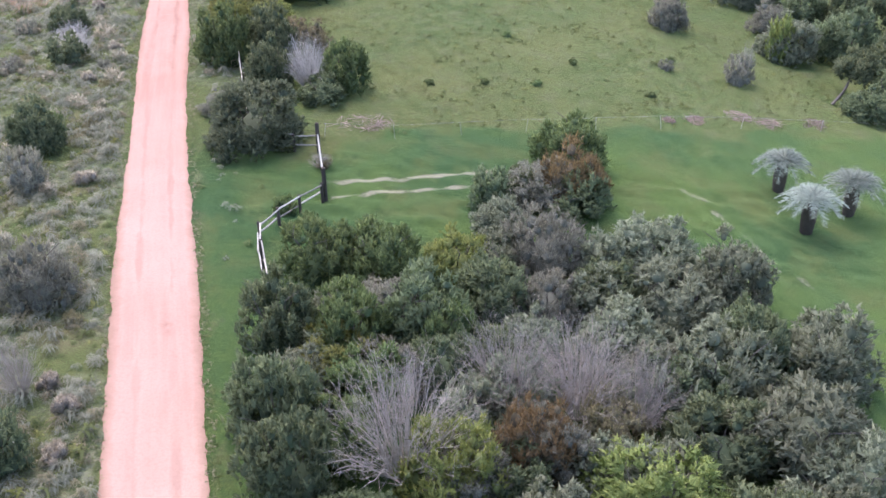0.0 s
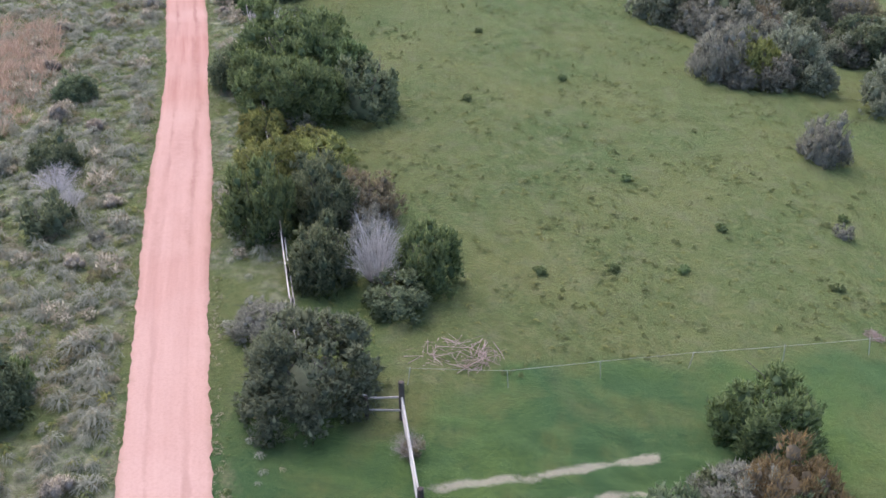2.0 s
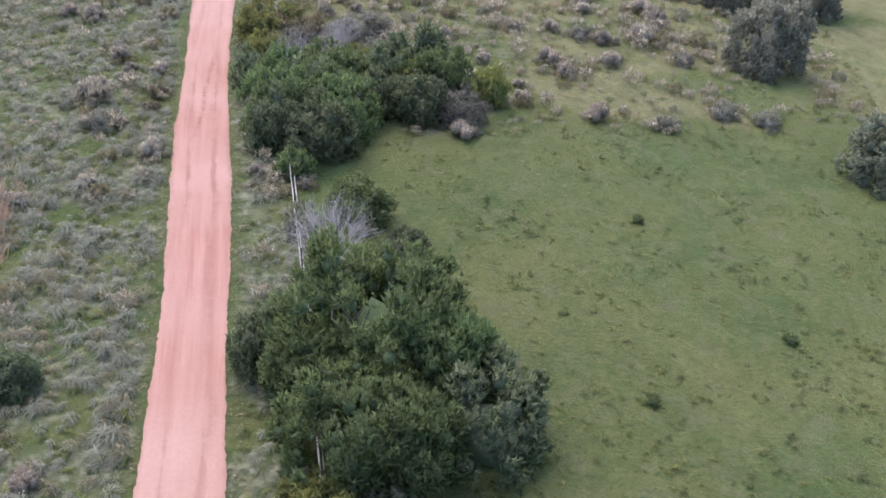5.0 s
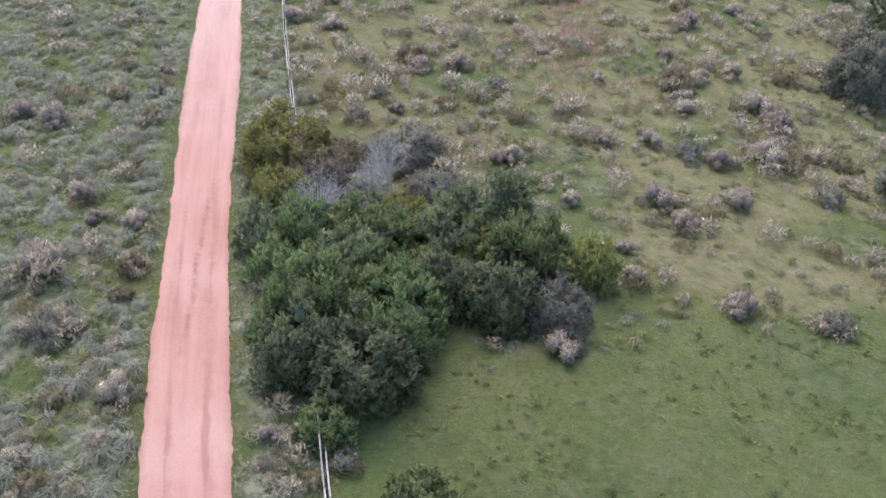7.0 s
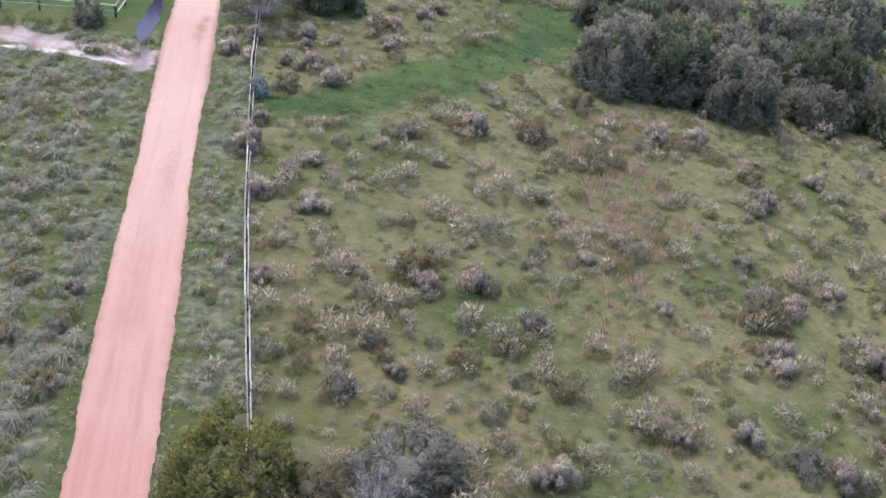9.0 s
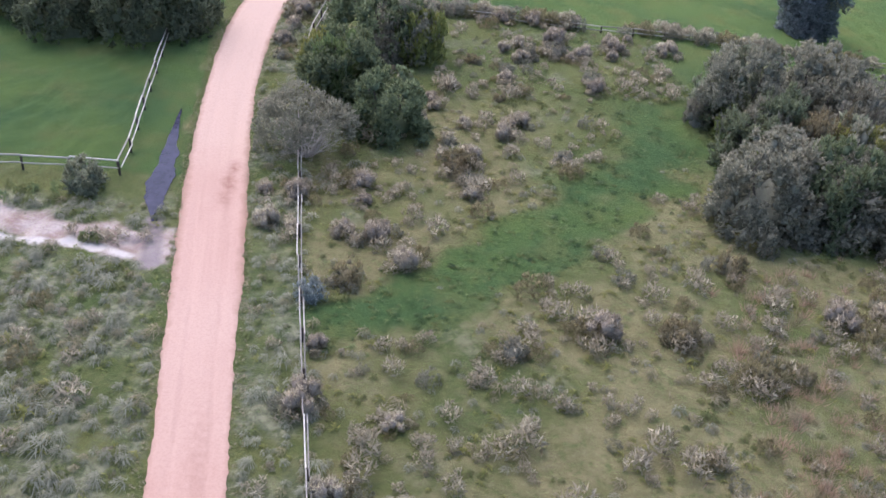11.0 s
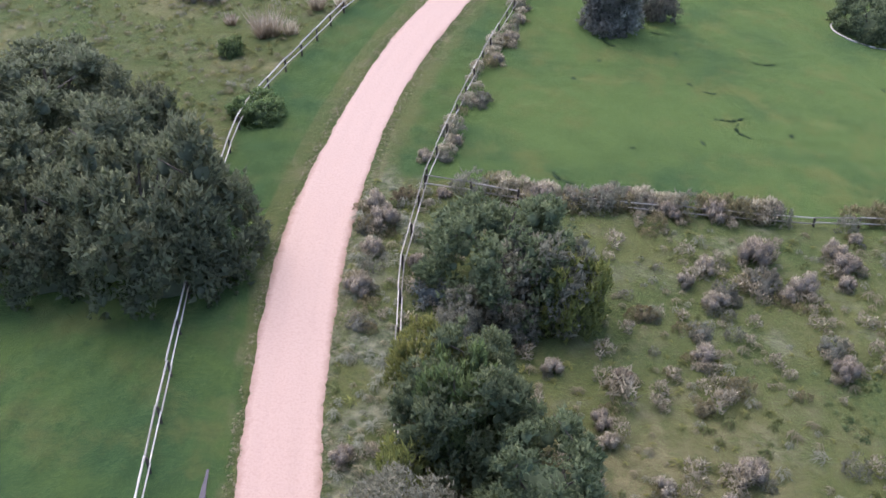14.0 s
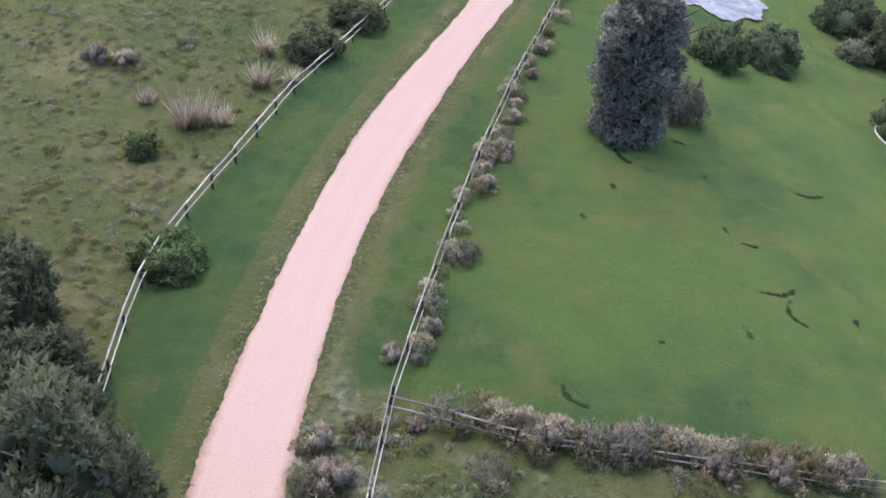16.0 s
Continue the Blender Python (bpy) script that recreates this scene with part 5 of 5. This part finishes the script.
HEATH_6 = ((-30, 194, 1.16), (-33.2, 194.2, 0.86), (-50.3, 195.8, 0.64), (-49.2, 196, 0.57), (-48.8, 198, 0.53), (-47.8, 204.3, 0.87), (-47.6, 210.9, 0.8), (-47.4, 214.4, 0.84), (-46.8, 215.3, 0.85), (-71.3, 217.3, 1.07), (-73.2, 217.4, 1.07), (-46.5, 219.6, 0.63), (-68.7, 221, 0.65), (-46.4, 222.4, 0.65), (-45.7, 226.3, 0.69), (-45.4, 230.5, 0.62), (-45.1, 234.1, 0.75), (-45, 238.6, 0.56))
HEATH = HEATH_1 + HEATH_2 + HEATH_3 + HEATH_4 + HEATH_5 + HEATH_6
hr = np.random.default_rng(33)
SATELLITES = []
for x, y, r in HEATH:
    pick = HEATHS[hr.integers(5)] if hr.uniform() < 0.7 else (GREYS + SAGES)[hr.integers(4)]
    heath(x, y, min(r, 1.3) * (0.78 if r > 0.6 else 1.0), pick, hr.uniform(0, 360), hr.uniform(1.15, 1.5))
    for _ in range(int(r * 5.0)):
        a, q, s = hr.uniform(0, 6.28), r * hr.uniform(0.45, 1.0), r * hr.uniform(0.4, 0.75)
        SATELLITES.append((x + math.cos(a) * q, y + math.sin(a) * q, s, s * hr.uniform(0.8, 1.15), a, hr.integers(0, 6)))

for x, y in ((2.6, 63.2), (-4.5, 61.6), (10.2, 63.3), (-9.0, 82.7), (0.6, 72.8), (5.3, 68.1), (-0.9, 62.6), (-2.5, 88.3), (-8.8, 97.3), (12.6, 71.1)):
    ob = new("weed_clump", WEED)
    ob.matrix_basis = pose(x, y, float(relief(x, y)) - 0.03, 0, 0, 90 * x) @ Matrix.Diagonal((0.55, 0.55, 0.5, 1))
    tagged(ob, "low dark green clump of weeds in the short meadow", "weed", "weed clumps in the meadow")


def join_many(name, sources, places, label, cat):
    """Many small plants in one mesh: copies of the given meshes at rows of x, y, scale, height, turn, source."""
    vs, fq, tips, mats, mi, sides = [], [], [], [], [], []
    o = 0
    data = []
    for me in sources:
        v = np.empty(len(me.vertices) * 3, np.float32)
        me.vertices.foreach_get("co", v)
        slots = np.empty(len(me.polygons), np.int32)
        me.polygons.foreach_get("material_index", slots)
        q = 3 * int((slots == 0).sum())
        loops = np.empty(len(me.loops), np.int32)
        me.loops.foreach_get("vertex_index", loops)
        tip = np.empty(len(me.vertices), np.float32)
        me.attributes["tip"].data.foreach_get("value", tip)
        leaf = me.materials[0]
        if leaf not in mats:
            mats.append(leaf)
        data.append((v.reshape(-1, 3)[:q], loops[:q].reshape(-1, 3), tip[:q], mats.index(leaf), NORMALS[me.name][:q]))
    for x, y, s, h, a, k in places:
        v, f, tip, m, side = data[int(k)]
        c, sn = math.cos(a), math.sin(a)
        w = np.stack([(v[:, 0] * c - v[:, 1] * sn) * s + x, (v[:, 0] * sn + v[:, 1] * c) * s + y, v[:, 2] * h], 1)
        w[:, 2] += float(relief(x, y)) - 0.03
        sides.append(np.stack([side[:, 0] * c - side[:, 1] * sn, side[:, 0] * sn + side[:, 1] * c, side[:, 2]], 1))
        vs.append(w), fq.append(f + o), tips.append(tip), mi.append(np.full(len(f), m))
        o += len(w)
    me = mesh_of(name, np.concatenate(vs), np.concatenate(fq), mats, np.concatenate(tips), np.concatenate(mi))
    leaf_normals(me, np.concatenate(sides))
    return tagged(new(name, me), label, cat, kind="stuff")


def tuft_mesh(leaf, seed, blades_n, h, spread, width, droop):
    r = np.random.default_rng(seed)
    az, q = r.uniform(0, 6.28, blades_n), r.uniform(0, 1, blades_n)
    base = np.stack([np.cos(az) * q * spread * 0.45, np.sin(az) * q * spread * 0.45, np.zeros(blades_n)], 1)
    axis = unit(np.stack([np.cos(az) * (0.25 + droop * q), np.sin(az) * (0.25 + droop * q), np.ones(blades_n)], 1) + r.normal(size=(blades_n, 3)) * 0.2)
    v, f, t = blades(base, axis, h * r.uniform(0.6, 1.2, blades_n), r.uniform(0.7, 1.3, blades_n) * width, r, bend=0.15)
    v[:, 2] = np.maximum(v[:, 2], -0.02)
    want = unit(axis * 0.3 + [0, 0, 1.0])
    me = mesh_of("tuft", v, face_to(v, f, want), [leaf], t)
    leaf_normals(me, np.repeat(want, 3, 0))
    return me


def tussock_mesh(leaf, seed, blades_n, h, rad, width):
    """A soft mop of grass: blades that arch over from the crown and hang outwards, combed a little to one side."""
    r = np.random.default_rng(seed)
    az, q = r.uniform(0, 6.28, blades_n), np.sqrt(r.uniform(0.02, 1.0, blades_n))
    out = np.stack([np.cos(az), np.sin(az), 0 * az], 1)
    top = out * (q * rad * 0.75)[:, None] + np.array([0.12 * rad, 0, 0])
    top[:, 2] = h * np.sqrt(1.02 - 0.8 * q * q) * r.uniform(0.8, 1.1, blades_n)
    axis = unit(out * (0.7 + 0.3 * q)[:, None] + [0.6, 0.15, 0] - np.array([0, 0, 1.0]) * (0.9 * q - 0.35)[:, None] + r.normal(size=(blades_n, 3)) * 0.3)
    ln = rad * r.uniform(0.4, 0.85, blades_n)
    want = unit(out * (q * 0.8)[:, None] + [0, 0, 1.0] + r.normal(size=(blades_n, 3)) * 0.1)
    v, f, t = blades(top - axis * (ln * 0.45)[:, None], axis, ln, width * r.uniform(0.7, 1.3, blades_n), r, flat=np.cross(axis, want) * 0 + want, bend=0.1)
    v[:, 2] = np.maximum(v[:, 2], 0.0)
    me = mesh_of("tuft", v, face_to(v, f, want), [leaf], t)
    leaf_normals(me, np.repeat(want, 3, 0))
    return me


TUFTS = [tussock_mesh(LEAF["straw"], 1, 56, 0.24, 0.28, 0.023), tussock_mesh(LEAF["mist"], 2, 64, 0.28, 0.3, 0.023), tussock_mesh(LEAF["tuft"], 3, 26, 0.18, 0.26, 0.05),
         tussock_mesh(LEAF["tuft"], 4, 16, 0.1, 0.2, 0.045), tussock_mesh(LEAF["mist"], 5, 52, 0.2, 0.28, 0.023), tuft_mesh(LEAF["plume"], 6, 12, 0.5, 0.4, 0.03, 0.6), tussock_mesh(LEAF["olive"], 7, 18, 0.13, 0.24, 0.045)]


def scatter(n, box, keep, kinds, size, seed):
    r = np.random.default_rng(seed)
    x, y = r.uniform(box[0], box[1], n), r.uniform(box[2], box[3], n)
    ok = keep(x, y, r)
    x, y = x[ok], y[ok]
    k = r.choice(kinds, len(x))
    s = r.uniform(*size, len(x)) * (0.7 + 0.6 * r.uniform(size=len(x)) ** 3)
    return np.stack([x, y, s, s * r.uniform(0.7, 1.2, len(x)), r.normal(3.9, 0.8, len(x)), k], 1)


def left_rough(x, y, r):
    d = off_road(x, y)
    return (d < -2.0) & (y < 158) & (cover(x, y)[3] < 0.25) & (r.uniform(size=len(x)) < (0.68 + 0.5 * wave(x, y, 6, 8)) * soft(d, -34, -13))


def right_verge(x, y, r):
    d, f = off_road(x, y), x - edge_fence(y)
    return (d > 2.05) & (f < 0.6) & (y < 193) & (r.uniform(size=len(x)) < np.where(y < 60, 0.04, 0.75) * (0.7 + 0.4 * wave(x, y, 5, 9)))


def scrub_floor(x, y, r):
    lawn, rank, dry, sand = cover(x, y)
    f = x - edge_fence(y)
    return (f > 0) & (y - 108.5 - 0.45 * (x + 12) > -1) & (y < 194) & (lawn < 0.5) & (r.uniform(size=len(x)) < 0.5 + 0.45 * wave(x, y, 8, 12))


def meadow(x, y, r):
    f = x - edge_fence(y)
    return (f > 1) & (y - 53 - 0.33 * (x + 6) > 0) & (y - 109 - 0.45 * (x + 12) < 0) & (r.uniform(size=len(x)) < 0.5 + 0.45 * wave(x, y, 9, 13))


def left_pasture(x, y, r):
    lf = x - np.interp(y, LEFT_Y, LEFT_X)
    return (lf < -0.4) & (y > 186) & (r.uniform(size=len(x)) < 0.8 + 0.4 * wave(x, y, 6, 14))


join_many("rough_grass", TUFTS, scatter(46000, (-70, -8, 14, 160), left_rough, (0, 1, 1, 1, 2, 4, 4, 6), (0.9, 2.2), 51), "rough grey-green and straw tussock grass beside the road", "grass")
join_many("straw_tufts", TUFTS, scatter(8000, (-46, -10, 14, 100), left_rough, (0, 4, 4), (0.8, 1.8), 65), "pale straw tussocks among the rough grass", "grass")
tall_rows = [(-58 - 32 * t + math.sin(k * 7.3) * 0.3, 158.2 - 0.9 * t + 0.9 * math.sin(k * 3.7), 1.6 + 0.7 * math.sin(k * 1.9), 2.4 + math.cos(k * 2.3), k * 1.1, k % 2) for k, t in enumerate(np.linspace(0, 1, 90))]
tall_rows += [(-54.4 + 0.45 * math.sin(k * 2.1), 154.4 + 0.22 * math.cos(k * 3.3), 1.3, 1.5, k, k % 2) for k in range(12)]
join_many("fence_grass", [tussock_mesh(LEAF["green"], 8, 34, 0.24, 0.28, 0.05), tussock_mesh(LEAF["tuft"], 12, 34, 0.24, 0.28, 0.05)], tall_rows, "taller green grass at the foot of the rail fence", "grass")


def left_green(x, y, r):
    d = off_road(x, y)
    return (d < -2.0) & (y < 158) & (cover(x, y)[3] < 0.25) & (r.uniform(size=len(x)) < (0.45 - 0.5 * wave(x, y, 6, 8)) * soft(d, -34, -13))


join_many("green_tufts", TUFTS, scatter(24000, (-78, -8, 12, 160), left_green, (2, 3, 6, 2, 4), (0.7, 1.5), 58), "greener tufted grass between the grey tussocks", "grass")
join_many("verge_grass", TUFTS, scatter(52000, (-56, -8, 12, 196), right_verge, (0, 1, 2, 4, 4, 6, 1), (0.8, 1.7), 52), "rough tufted grass between road and fence", "grass")


def road_edge(x, y, r):
    d = np.abs(off_road(x, y))
    return (d > 1.5) & (d < 2.2) & (r.uniform(size=len(x)) < soft(d, 1.45, 1.85) * (0.62 + 0.4 * wave(x, y, 3, 19)))


edge_y = np.random.default_rng(59).uniform(14, 262, 15000)
edge_rows = np.stack([road_x(edge_y) + np.random.default_rng(60).choice((-1, 1), 15000) * np.random.default_rng(61).uniform(1.5, 2.2, 15000), edge_y], 1)
edge_keep = road_edge(edge_rows[:, 0], edge_rows[:, 1], np.random.default_rng(62))
join_many("edge_grass", [tussock_mesh(LEAF["straw"], 31, 9, 0.12, 0.2, 0.04), tussock_mesh(LEAF["tuft"], 32, 9, 0.12, 0.2, 0.04)], [(x, y, 0.5 + 0.5 * ((n * 0.618) % 1), 0.7, n, n % 2) for n, (x, y) in enumerate(edge_rows[edge_keep])], "thin ragged grass along the edges of the road", "grass")
join_many("heath_grass", TUFTS, scatter(17000, (-52, 10, 100, 196), scrub_floor, (0, 2, 4, 6, 6), (0.8, 1.7), 53), "dry tussock grass between the heath shrubs", "grass")


def green_band(x, y, r):
    lawn, rank, dry, sand = cover(x, y)
    return (x - edge_fence(y) > 0.5) & (y < 186) & (lawn > 0.2) & (r.uniform(size=len(x)) < 0.4 + 0.5 * wave(x, y, 4, 18))


join_many("band_grass", [tussock_mesh(LEAF["lush"], 21, 12, 0.12, 0.24, 0.05), TUFTS[3], tussock_mesh(LEAF["green"], 22, 12, 0.12, 0.24, 0.05)], scatter(15000, (-46, -10, 144, 188), green_band, (0, 1, 2, 2), (0.6, 1.4), 57), "lush green grass tufts in the damp hollow", "grass")
join_many("meadow_grass", TUFTS, scatter(24000, (-30, 24, 46, 118), meadow, (3, 3, 2, 6, 6), (0.45, 1.1), 54), "short tufts of meadow grass", "grass")
join_many("pasture_grass", TUFTS, scatter(11500, (-90, -50, 184, 275), left_pasture, (0, 6, 6, 2, 6, 4, 6), (0.8, 1.8), 55), "straw-tipped pasture tufts behind the fence", "grass")


def reed_patch(x, y, r):
    return (off_road(x, y) < -9) & (r.uniform(size=len(x)) < 1.5 * np.exp(-(((x + 43) / 5.0) ** 2) - ((y - 83) / 8) ** 2) * (0.7 + 0.5 * wave(x, y, 4, 23)))


def straw_patch(x, y, r):
    return r.uniform(size=len(x)) < 1.1 * np.exp(-(((x + 18.5) / 2.6) ** 2) - ((y - 146) / 11) ** 2) * (0.6 + 0.5 * wave(x, y, 3, 24))


reed_rows = np.concatenate([scatter(9000, (-60, -34, 66, 106), reed_patch, (0, 0, 0, 1), (0.9, 1.7), 64), scatter(8000, (-26, -11, 122, 168), straw_patch, (0, 1, 1), (0.6, 1.2), 66)])
join_many("dry_reeds", [tuft_mesh(LEAF["reed"], 24, 30, 0.75, 0.65, 0.035, 0.3), tuft_mesh(LEAF["straw"], 25, 24, 0.45, 0.55, 0.03, 0.4)], reed_rows, "tall straw-coloured dry reeds", "reeds")


def heath_more(x, y, r):
    lawn, rank, dry, sand = cover(x, y)
    f = x - edge_fence(y)
    scrub = (f > 0.3) & (y - 109 - 0.45 * (x + 12) > 0) & (y < 192) & (lawn < 0.4) & (x < 8)
    left = (off_road(x, y) < -2.6) & (off_road(x, y) > -20) & (y < 155)
    verge = (off_road(x, y) > 2.4) & (f < -0.4) & (y > 60) & (y < 192)
    p = np.where(scrub, 0.6 + 0.62 * wave(x, y, 9, 15) + 0.7 * np.exp(-(((x + 27) / 6) ** 2) - ((y - 127) / 10) ** 2), np.where(left, 0.3 + 0.35 * wave(x, y, 10, 16), np.where(verge, 0.6, 0.0)))
    return r.uniform(size=len(x)) < p


rest = scatter(7600, (-75, 10, 30, 192), heath_more, (0, 1, 2, 3, 0, 1, 2, 3, 4, 5), (0.45, 1.15), 56)
join_many("heath_growth", LIGHT_HEATHS + GREYS[:1] + SAGES[:1], np.concatenate([rest, SATELLITES]), "low dry heath growth with pale heads among the grass", "heath")
hedge = np.random.default_rng(60)
rows = []
for k in range(76):
    x = -47 + 0.58 * k + hedge.normal() * 0.2
    y = np.interp(x, (-49.8, -44.3, -28.6, -20, 0), (193.0, 192.5, 193.9, 196.2, 201.1)) + 0.1 + hedge.normal() * 0.35
    if hedge.uniform() < 0.93 and not -29.5 < x < -25.5:
        rows.append((x, y, hedge.uniform(0.95, 1.6), hedge.uniform(1.05, 1.6), hedge.uniform(0, 6), hedge.choice((0, 3, 5, 6, 7, 8, 7, 8, 5))))
for k in range(70):
    y = 195 + 0.75 * k
    if hedge.uniform() < 0.62:
        rows.append((edge_fence(y) + 0.3 + hedge.normal() * 0.25, y + hedge.normal() * 0.4, hedge.uniform(0.5, 1.15), hedge.uniform(0.6, 1.15), hedge.uniform(0, 6), hedge.integers(0, 9)))
join_many("fence_growth", HEATHS + GREYS + SAGES, rows, "dry shrubby growth along the rail fence", "heath")


# ---- pampas clumps, brush piles ----
def pampas(x, y, r, h, seed):
    foot = tagged(new("pampas_clump", None), "straw-coloured pampas grass clump with upright plumes", "grass clump", "pampas clumps by the fence")
    foot.matrix_basis = pose(x, y, float(relief(x, y)) - 0.03)
    part("leaves", tuft_mesh(LEAF["straw"], seed, 240, h * 0.6, r * 1.2, 0.04, 0.35), foot)
    part("plume", tuft_mesh(LEAF["plume"], seed + 1, 170, h * 1.0, r * 1.2, 0.075, 0.0), foot)


for n, (x, y, r, h) in enumerate(((-65.3, 211.7, 0.95, 2.3), (-64.6, 212.2, 0.8, 1.9), (-63.4, 212.6, 0.8, 1.2), (-62.6, 217.5, 0.7, 1.8), (-63.4, 221.8, 0.7, 1.7), (-60.9, 218.6, 0.6, 1.0), (-68.4, 213.4, 0.6, 1.0))):
    pampas(x, y, r, h, 500 + 3 * n)


def deadwood_mesh(seed, count=85):
    """Cut branches lying crosswise in a low heap."""
    r = np.random.default_rng(seed)
    q, az = 1.2 * np.sqrt(r.uniform(0, 1, count)), r.uniform(0, 6.28, count)
    mid = np.stack([q * np.cos(az), q * np.sin(az) * 0.7, 0.03 + 0.26 * (1 - q / 1.3) * r.uniform(0, 1, count)], 1)
    d = unit(r.normal(size=(count, 3)) * [1, 0.8, 0.22]) * r.uniform(0.15, 0.55, count)[:, None]
    a, b = mid - d, mid + d
    a[:, 2], b[:, 2] = np.maximum(a[:, 2], 0.0), np.maximum(b[:, 2], 0.0)
    w = r.uniform(0.006, 0.02, count)
    v, f = sticks(a, b, w, w * 0.5, r)
    return mesh_of("deadwood", v, f, [M_DEAD])


for n, (x, y, r) in enumerate(((-8.4, 54.5, 1.6), (-7.0, 54.3, 1.0), (12.6, 60.1, 0.8), (15.6, 61.7, 1.1), (17.2, 61.0, 1.2), (20.9, 62.2, 1.0), (10.9, 59.6, 0.5))):
    ob = new("deadwood", deadwood_mesh(600 + n, 80 if n < 2 else 190))
    ob.matrix_basis = pose(x, y, float(relief(x, y)) - 0.02, 0, 0, 50 * n) @ Matrix.Diagonal((r / 1.2, r / 1.2, 0.9, 1))
    tagged(ob, "low pile of dry reddish-grey cut branches in the grass", "deadwood")


# ---- lawn step shadows, bed edging ----
ring_rng = np.random.default_rng(71)
rows = []
# dark grass arcs stand in for shadows along small steps in the lawn
spots = [(-31.9, 208.5, 2.1), (-31.5, 203.2, 1.8), (-38.2, 202.0, 1.6), (-41.3, 196.2, 1.2), (-38.6, 214.4, 1.5), (-40.4, 210.4, 1.5), (-33.0, 217.6, 1.3), (-27.6, 220.0, 1.5), (-32.0, 212.4, 1.5)]
spots += [(ring_rng.uniform(-44, -16), ring_rng.uniform(198, 236), ring_rng.uniform(0.7, 1.8)) for _ in range(9)]
for x, y, r in spots:
    a0 = ring_rng.uniform(2.4, 3.8)
    a1 = a0 + ring_rng.uniform(0.9, 2.4)
    for _ in range(int(70 * r)):
        a, q = ring_rng.uniform(a0, a1), r * (1 + ring_rng.normal() * 0.045)
        s = ring_rng.uniform(0.3, 0.62)
        rows.append((x + math.cos(a) * q, y + math.sin(a) * q * 0.9, s, s * 0.32, a, 0))
join_many("lawn_rings", [tussock_mesh(LEAF["lush"], 9, 12, 0.16, 0.24, 0.09)], rows, "arcs of dark grass drawn as the shadows of small lawn steps", "grass")


def ring_edging(x, y, r):
    """A low pale kerb round the near side of a planted bush."""
    bm = bmesh.new()
    n = 40
    rings = []
    for k in range(n + 1):
        a = radians(150 + 240 * k / n)
        c = Vector((x + math.cos(a) * r, y + math.sin(a) * r, float(relief(x + math.cos(a) * r, y + math.sin(a) * r)) - 0.05))
        o = Vector((math.cos(a), math.sin(a), 0))
        rings.append([bm.verts.new(c + o * w + Vector((0, 0, h))) for w, h in ((-0.07, 0), (-0.07, 0.11), (-0.05, 0.13), (0.05, 0.13), (0.07, 0.11), (0.07, 0))])
    for p, q in zip(rings, rings[1:]):
        for k in range(5):
            bm.faces.new((p[k], q[k], q[k + 1], p[k + 1]))
    bm.faces.new(rings[0][::-1])
    bm.faces.new(rings[-1])
    me = bpy.data.meshes.new("bed_edging")
    bmesh.ops.recalc_face_normals(bm, faces=bm.faces)
    bm.to_mesh(me)
    bm.free()
    me.materials.append(M_WOOD)
    tagged(new("bed_edging", me), "low pale kerb round a bush on the lawn", "edging")


ring_edging(-16.2, 232.5, 3.3)
